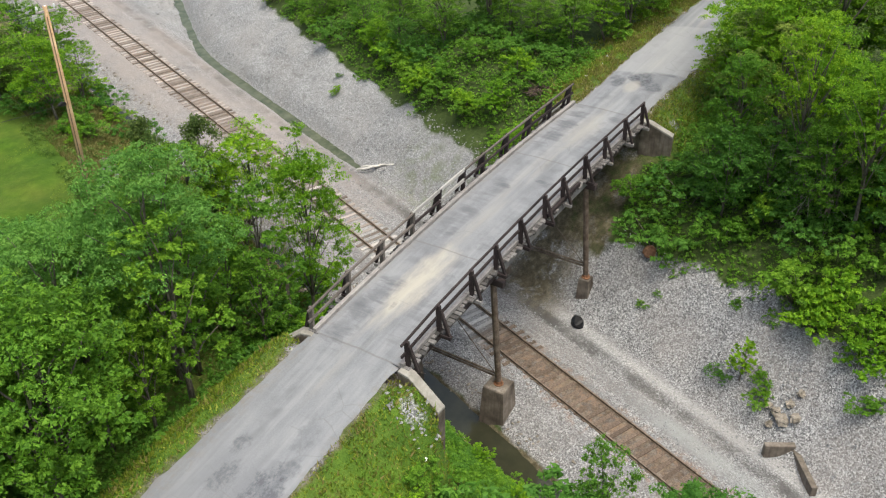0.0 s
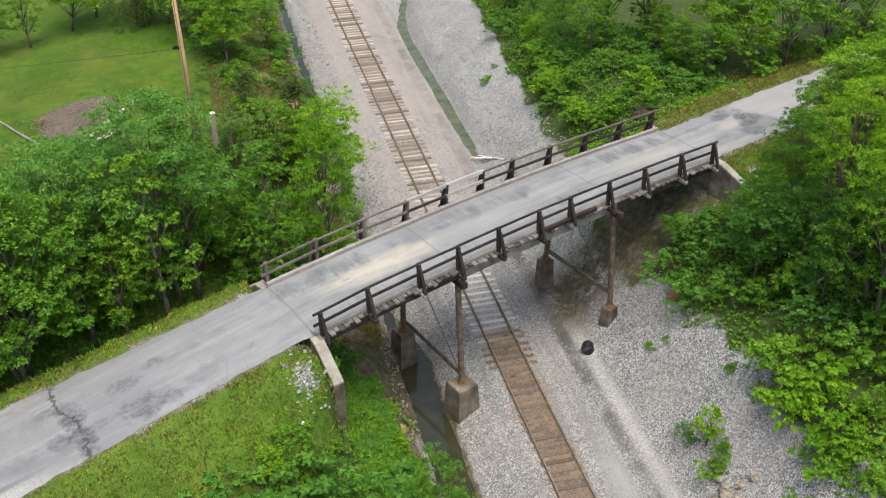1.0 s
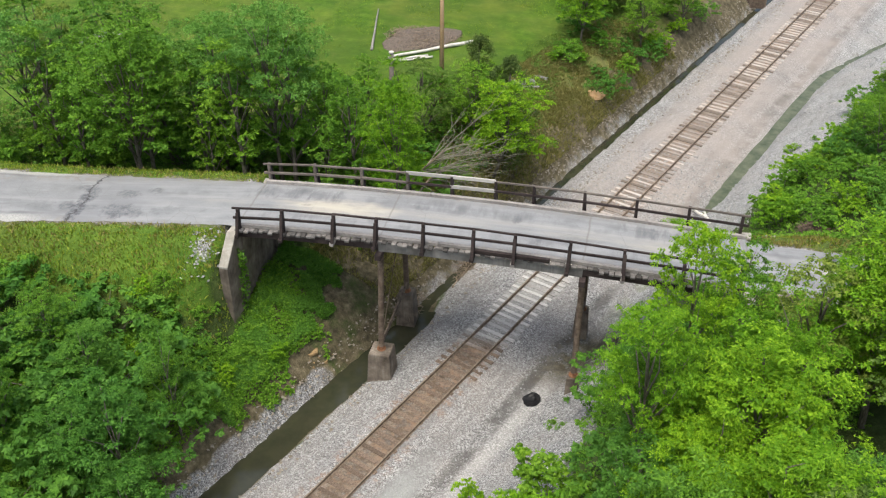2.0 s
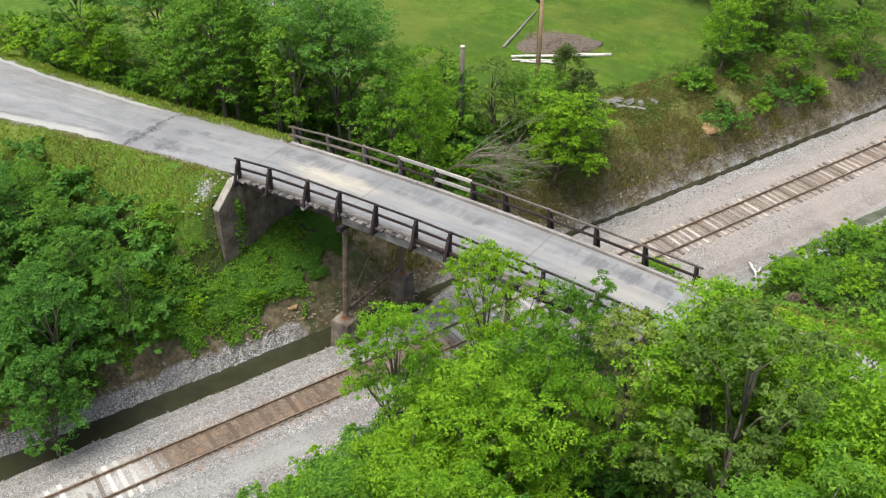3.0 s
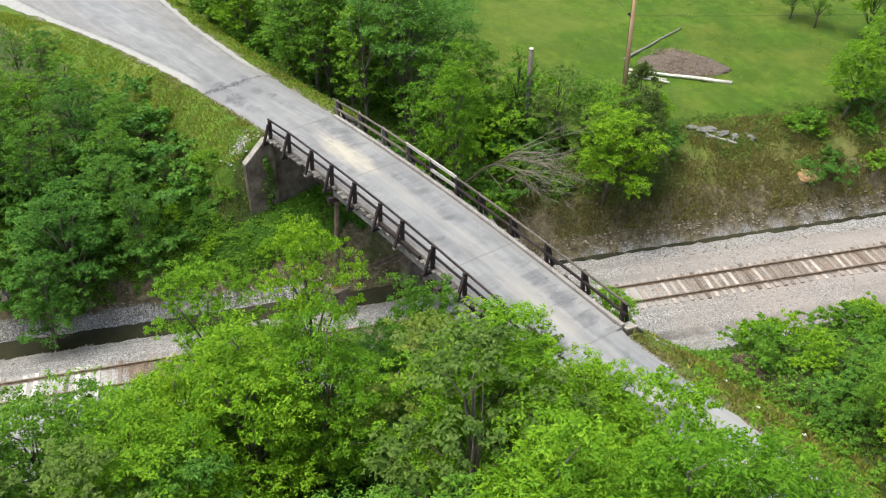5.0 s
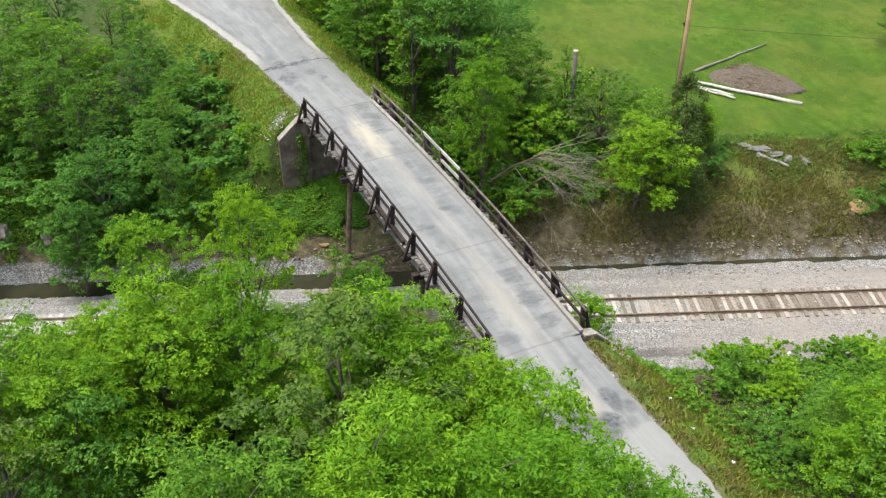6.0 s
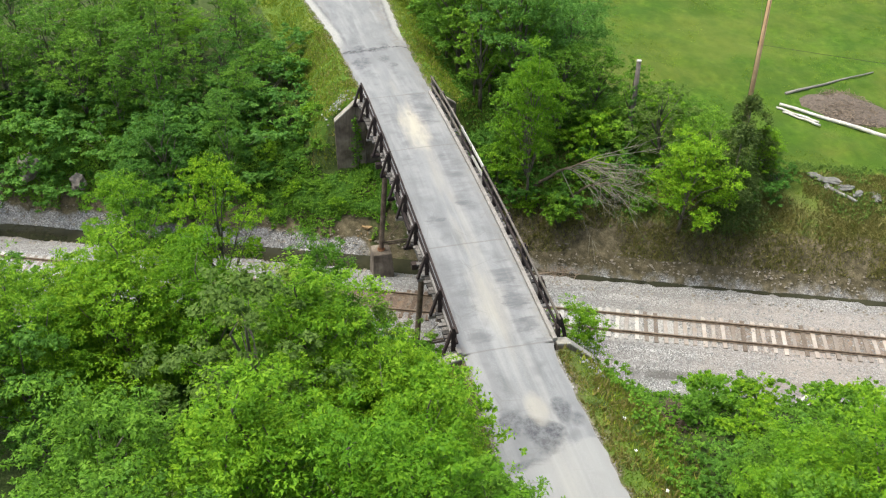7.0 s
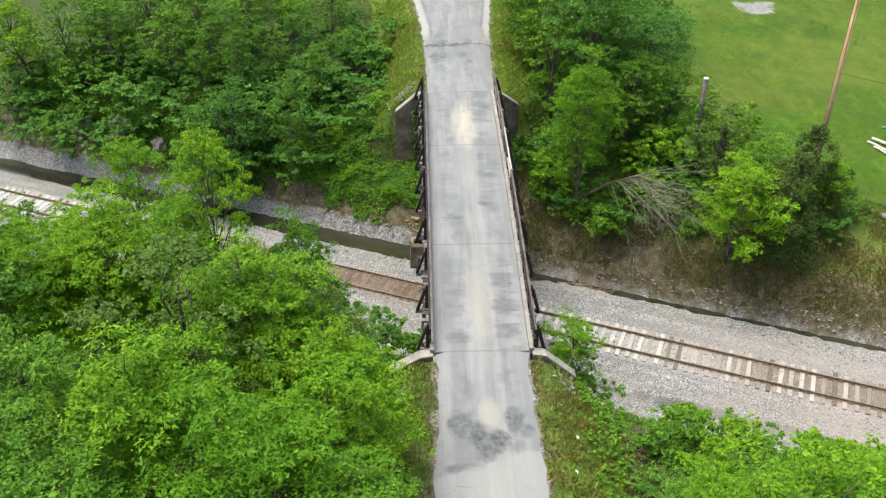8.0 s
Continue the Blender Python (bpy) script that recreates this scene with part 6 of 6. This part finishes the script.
def brush(name, label, seed, at, size, n, reach, mat, thick=0.02):
    """A heap or spray of dead twigs in one mesh."""
    rng = np.random.RandomState(seed)
    tubes = []
    for _ in range(n):
        a = rng.uniform(0, 6.283)
        q = math.sqrt(rng.random_sample())
        x, y = size[0] * q * math.cos(a), size[1] * q * math.sin(a)
        z = size[2] * (1 - q * q) * rng.uniform(0.3, 1.0)
        d = rng.normal(size=3) * np.array([1, 1, 0.25])
        d *= reach * rng.uniform(0.4, 1.1) / np.linalg.norm(d)
        m = rng.normal(size=3) * 0.08
        tubes.append(tube([(x - d[0] / 2, y - d[1] / 2, z - d[2] / 2), (x + m[0], y + m[1], z + m[2]), (x + d[0] / 2, y + d[1] / 2, z + d[2] / 2)], [thick, thick * 0.8, thick * 0.4], 4))
    v, f = merge(tubes)
    ob = new(name, tri_mesh(name, v, f, mat))
    ob.location = at
    return tagged(ob, label, "brush pile", kind="stuff")


mound = lumpy("brush_mound", "low brown heap of chipped brush in the field", "brush pile", (1.4, 32.0, FZ - 0.1), (3.3, 2.1, 0.6), plain("chipped_brush", (0.06, 0.048, 0.04), (0.19, 0.155, 0.13), 1.0, 7.0), 4.0, 0.3)
mound.rotation_euler = (0, 0, radians(35))
heap = brush("brush_twigs", "dry brown twigs lying over the heap", 71, (1.4, 32.0, FZ + 0.16), (3.0, 2.0, 0.5), 420, 0.9, TWIG, 0.022)
brush("brush_twigs", "tangled dead twigs behind the north-east verge", 72, (29.0, 6.2, height(29.0, 6.2) + 0.05), (1.0, 0.8, 0.5), 170, 1.0, DEAD_TWIG, 0.022)
brush("driftwood", "dead branches and drift caught along the ditch", 73, (10.0, 7.6, -0.75), (0.7, 1.6, 0.35), 90, 1.0, TWIG, 0.022)
brush("driftwood", "dead branches and drift caught along the ditch", 74, (7.6, 3.2, -0.35), (0.8, 1.2, 0.3), 70, 1.0, TWIG, 0.02)


DEAD_WOOD = plain("dead_wood", (0.13, 0.12, 0.09), (0.34, 0.32, 0.25))


def dead_tree(name, label, seed, root, head, reach, branches, thick):
    """A bare dead tree: a leaning trunk from root to head, and branches that spread from its upper half towards reach."""
    rng = np.random.RandomState(seed)
    a, b, c = Vector(root), Vector(head), Vector(reach)
    tree = thing(name, label, "tree")
    pts = [a.lerp(b, i / 6) + Vector((rng.normal() * 0.06, rng.normal() * 0.06, 0.25 * math.sin(i / 6 * 3.1))) for i in range(7)]
    v, f = tube(pts, [thick * (1 - i / 8.0) for i in range(7)], 7)
    part("trunk", tri_mesh("trunk", v, f, TWIG, True), tree)
    way = c - b
    for i in range(branches):
        u = rng.uniform(0.5, 1.0)
        p = a.lerp(b, u) + Vector((0, 0, 0.25 * math.sin(u * 3.1)))
        e = way.normalized() + Vector(rng.normal(size=3) * np.array([0.5, 0.5, 0.4]))
        e = e.normalized() * way.length * rng.uniform(0.45, 1.1)
        q = p + e
        q.z = max(q.z, height(q.x, q.y) + 0.3)
        m = p.lerp(q, 0.5) + Vector(rng.normal(size=3) * 0.16) + Vector((0, 0, 0.12))
        limbs = [tube([p, p.lerp(m, 0.55) + Vector((0, 0, 0.1)), m, q], [0.03, 0.024, 0.016, 0.006], 5)]
        for _ in range(9):
            w = rng.uniform(-0.3, 0.95)
            s0 = m.lerp(q, w) if w > 0 else m.lerp(p, -w)
            s1 = s0 + Vector(rng.normal(size=3) * 0.38) + e * 0.2
            limbs.append(tube([s0, s0.lerp(s1, 0.5) + Vector((0, 0, 0.05)), s1], [0.012, 0.009, 0.004], 4))
        v, f = merge(limbs)
        part("branch", tri_mesh("branch", v, f, DEAD_WOOD, True), tree)
    return tree


dead_tree("fallen_tree", "toppled dead tree with bare pale branches", 81, (4.8, 7.6, height(4.8, 7.6) - 0.2), (8.0, 10.2, 5.9), (11.8, 13.2, 5.9), 19, 0.12)
dead_tree("fallen_tree", "toppled dead tree with bare pale branches", 82, (6.0, 9.8, height(6.0, 9.8) - 0.2), (8.0, 11.4, 4.2), (10.8, 13.8, 3.6), 16, 0.10)
dead_tree("dead_tree", "standing dead tree with crooked pale limbs and hanging vines", 84, (22.6, -13.2, height(22.6, -13.2) - 0.2), (22.2, -12.9, 10.4), (19.6, -11.6, 8.2), 9, 0.16)


def stop_sign(x, y, z):
    sign = thing("stop_sign", "red octagonal road sign on a dark post", "road sign", at=(x, y, z))
    timber("post", (0, 0, -0.3), (0, 0, 2.15), 0.06, 0.06, DARK_STEEL, sign)
    face = Vector((0.86, -0.5, 0)).normalized()
    side = Vector((-face.y, face.x, 0))

    def octagon(r, depth, back):
        bm = bmesh.new()
        rings = []
        for d in (back, back + depth):
            rings.append([bm.verts.new(face * d + side * (r * math.cos(math.pi / 8 + k * math.pi / 4)) + Vector((0, 0, 2.0 + r * math.sin(math.pi / 8 + k * math.pi / 4)))) for k in range(8)])
        bm.faces.new(rings[0][::-1])
        bm.faces.new(rings[1])
        for k in range(8):
            bm.faces.new((rings[0][k], rings[0][(k + 1) % 8], rings[1][(k + 1) % 8], rings[1][k]))
        bmesh.ops.recalc_face_normals(bm, faces=bm.faces[:])
        return bm

    part("border", bm_mesh("border", octagon(0.40, 0.012, 0.035), SIGN_WHITE), sign, "white sign border")
    part("plate", bm_mesh("plate", octagon(0.375, 0.012, 0.04), SIGN_RED), sign, "red sign plate")
    cu = bpy.data.curves.new("lettering", "FONT")
    cu.body, cu.size, cu.align_x, cu.align_y, cu.extrude = "STOP", 0.3, "CENTER", "CENTER", 0.003
    cu.materials.append(SIGN_WHITE)
    tx = new("lettering", cu)
    tx.parent = sign
    rot = Matrix((side, Vector((0, 0, 1)), face)).transposed().to_4x4()
    tx.matrix_local = Matrix.Translation(face * 0.058 + Vector((0, 0, 2.0))) @ rot
    return sign


stop_sign(-37.8, 6.9, height(-37.8, 6.9) - 0.35)


def headwall():
    hw = thing("culvert_headwall", "low concrete culvert headwall at the ditch", "headwall")
    for a, b, w, z0, z1, nm in (((11.2, -14.4), (11.9, -15.6), 0.3, -1.2, 0.25, "face_wall"), ((11.9, -15.6), (9.9, -17.0), 0.28, -1.2, 0.05, "wing_wall")):
        bm = beam_bm((a[0], a[1], (z0 + z1) / 2), (b[0], b[1], (z0 + z1) / 2), w, z1 - z0)
        part(nm, bm_mesh(nm, bm, OLD_CONCRETE, 0.02), hw)
    return hw


headwall()


def trash_rack():
    """A rusty sill across the far ditch."""
    ob = thing("ditch_sill", "rusty steel trough across the far ditch", "culvert", at=(28.4, 55.6, -0.2))
    timber("side_plate", (-1.1, 0.5, 0), (1.1, 0.5, 0), 0.06, 0.9, RUST, ob)
    timber("side_plate", (-1.1, -0.5, 0), (1.1, -0.5, 0), 0.06, 0.9, RUST, ob)
    timber("cross_bar", (-0.6, -0.6, 0.4), (-0.6, 0.6, 0.4), 0.1, 0.1, RUST, ob)
    timber("cross_bar", (0.6, -0.6, 0.4), (0.6, 0.6, 0.4), 0.1, 0.1, RUST, ob)
    return ob


trash_rack()
rng = random.Random(91)
for x, y in ((28.0, 2.9), (29.6, 3.4), (31.5, 3.1), (33.4, 3.6), (-1.9, -4.6)):
    ob = lumpy("litter", "small crumpled white scrap in the grass", "litter", (x, y, height(x, y) + 0.05), (0.09, 0.06, 0.05), SIGN_WHITE, x, 0.6)
    ob["group"] = "roadside litter"
lumpy("red_ball", "small red ball caught in the thicket", "ball", (0.7, 12.5, height(0.7, 12.5) + 0.14), (0.2, 0.2, 0.2), SIGN_RED, 2.0, 0.05)

# single shrubs on open ground
for spot in ((BU, 13.3, -13.4, 1.3), (BL, 16.4, -14.6, 2.6), (BU, 17.6, -13.4, 3.0), (BL, 14.9, -17.2, 2.2), (BD, 14.3, -11.2, 0.8), (BU, 17.0, -10.8, 0.7), (BU, 13.3, -17.8, 1.4), (BU, 16.9, -6.1, 0.6), (BU, 17.4, -6.7, 0.5),
             (BL, 29.6, 23.3, 0.9), (BU, 31.0, 24.0, 0.5), (BU, 22.3, 5.4, 2.2), ("cedar", 6.2, 23.4, 1.9), ("cedar", 10.6, 18.2, 7.0), ("cedar", 8.2, 19.9, 6.3), ):
    plant(*spot)
plant(F, 5.9, 7.0, 11.0, wide=0.58)
plant(U, -1.6, 8.5, 12.0, wide=0.72)
plant(U, -5.6, 9.4, 10.4, wide=0.75)
plant(B, -9.6, 7.4, 10.8, wide=0.85)
plant(L, 22.5, 4.4, 4.7, wide=0.95)
plant(BU, 14.0, -13.2, 1.2, wide=0.8)
plant(F2, 31.0, -7.0, 7.4)
plant(L2, 33.6, -5.7, 8.8, wide=0.85)
plant(M, 23.1, -7.7, 8.2, wide=0.72)
plant(O, 28.3, -6.9, 7.9, wide=0.95)
plant(M, 21.6, -13.2, 7.0, wide=0.85)
plant(F, 22.6, -16.6, 7.6, wide=0.85)
plant(F2, 24.2, -12.4, 8.6, wide=0.8)
plant(F, 25.4, -17.4, 7.4, wide=0.85)
plant("highcrown", 21.2, -14.8, 9.8, wide=0.75)
plant("highcrown", 22.3, -11.7, 10.9, wide=0.62)
plant("sapling", 14.2, -12.2, 2.6)
plant("sapling", 17.2, -17.6, 2.2, wide=1.1)
plant(D, 0.3, -10.7, 6.7, wide=0.55)
plant(O, 5.6, 16.2, 6.2, wide=1.25)
for spot in ((D, 13.2, 44.5, 8.0), (D, 16.4, 47.5, 8.5), ("cedar", 11.2, 46.0, 6.5), (D, 9.0, 49.5, 7.5), (D, 19.5, 50.5, 8.0), ("cedar", 15.0, 42.0, 6.0)):
    plant(*spot)
for spot in ((BL, 12.2, 31.2, 1.3), (BU, 12.9, 32.6, 1.6), (BL, 13.9, 31.9, 1.2), (BL, 5.4, 11.4, 2.2), (BU, 6.9, 12.6, 1.8), (BD, 4.6, 12.8, 2.2), (BU, 4.9, 14.8, 2.0), (BU, 8.4, 13.6, 1.5)):
    plant(*spot)
plant(BU, 7.6, 8.6, 3.4, wide=0.8)
plant(BD, 6.4, 9.2, 2.6)
for spot in ((BD, 1.4, 4.6, 2.2), (BU, 3.0, 5.6, 2.4), (BD, 4.9, 6.0, 2.0), (BU, 2.2, 6.9, 2.6), (BD, 0.2, 5.2, 2.0), (BL, 6.2, 7.0, 1.6)):
    plant(*spot)
plant(BL, 4.4, 5.4, 3.0, wide=0.8)


def climbing_vine(x, y, z0, z1):
    rng = np.random.RandomState(62)
    vine = thing("climbing_vine", "leafy vine climbing the abutment's concrete corner", "vine", at=(x, y, z0))
    h = z1 - z0
    v, f = tube([(0, 0, -0.2), (0.04, 0.1, h * 0.5), (0.0, 0.05, h)], [0.03, 0.02, 0.008], 5)
    part("stem", tri_mesh("stem", v, f, BARK, True), vine)
    cen = [(0.05 + 0.1 * rng.normal(), 0.22 * rng.normal() * (1.2 - k / 60), h * k / 45) for k in range(45)]
    part("leaves", leaf_mesh("leaves", leaf_quads(cen, [(0.16, 0.2, 0.2)] * 45, 16, 0.13, rng), LEAF_MID), vine)


climbing_vine(0.5, -2.75, height(0.9, -2.75), 6.5)
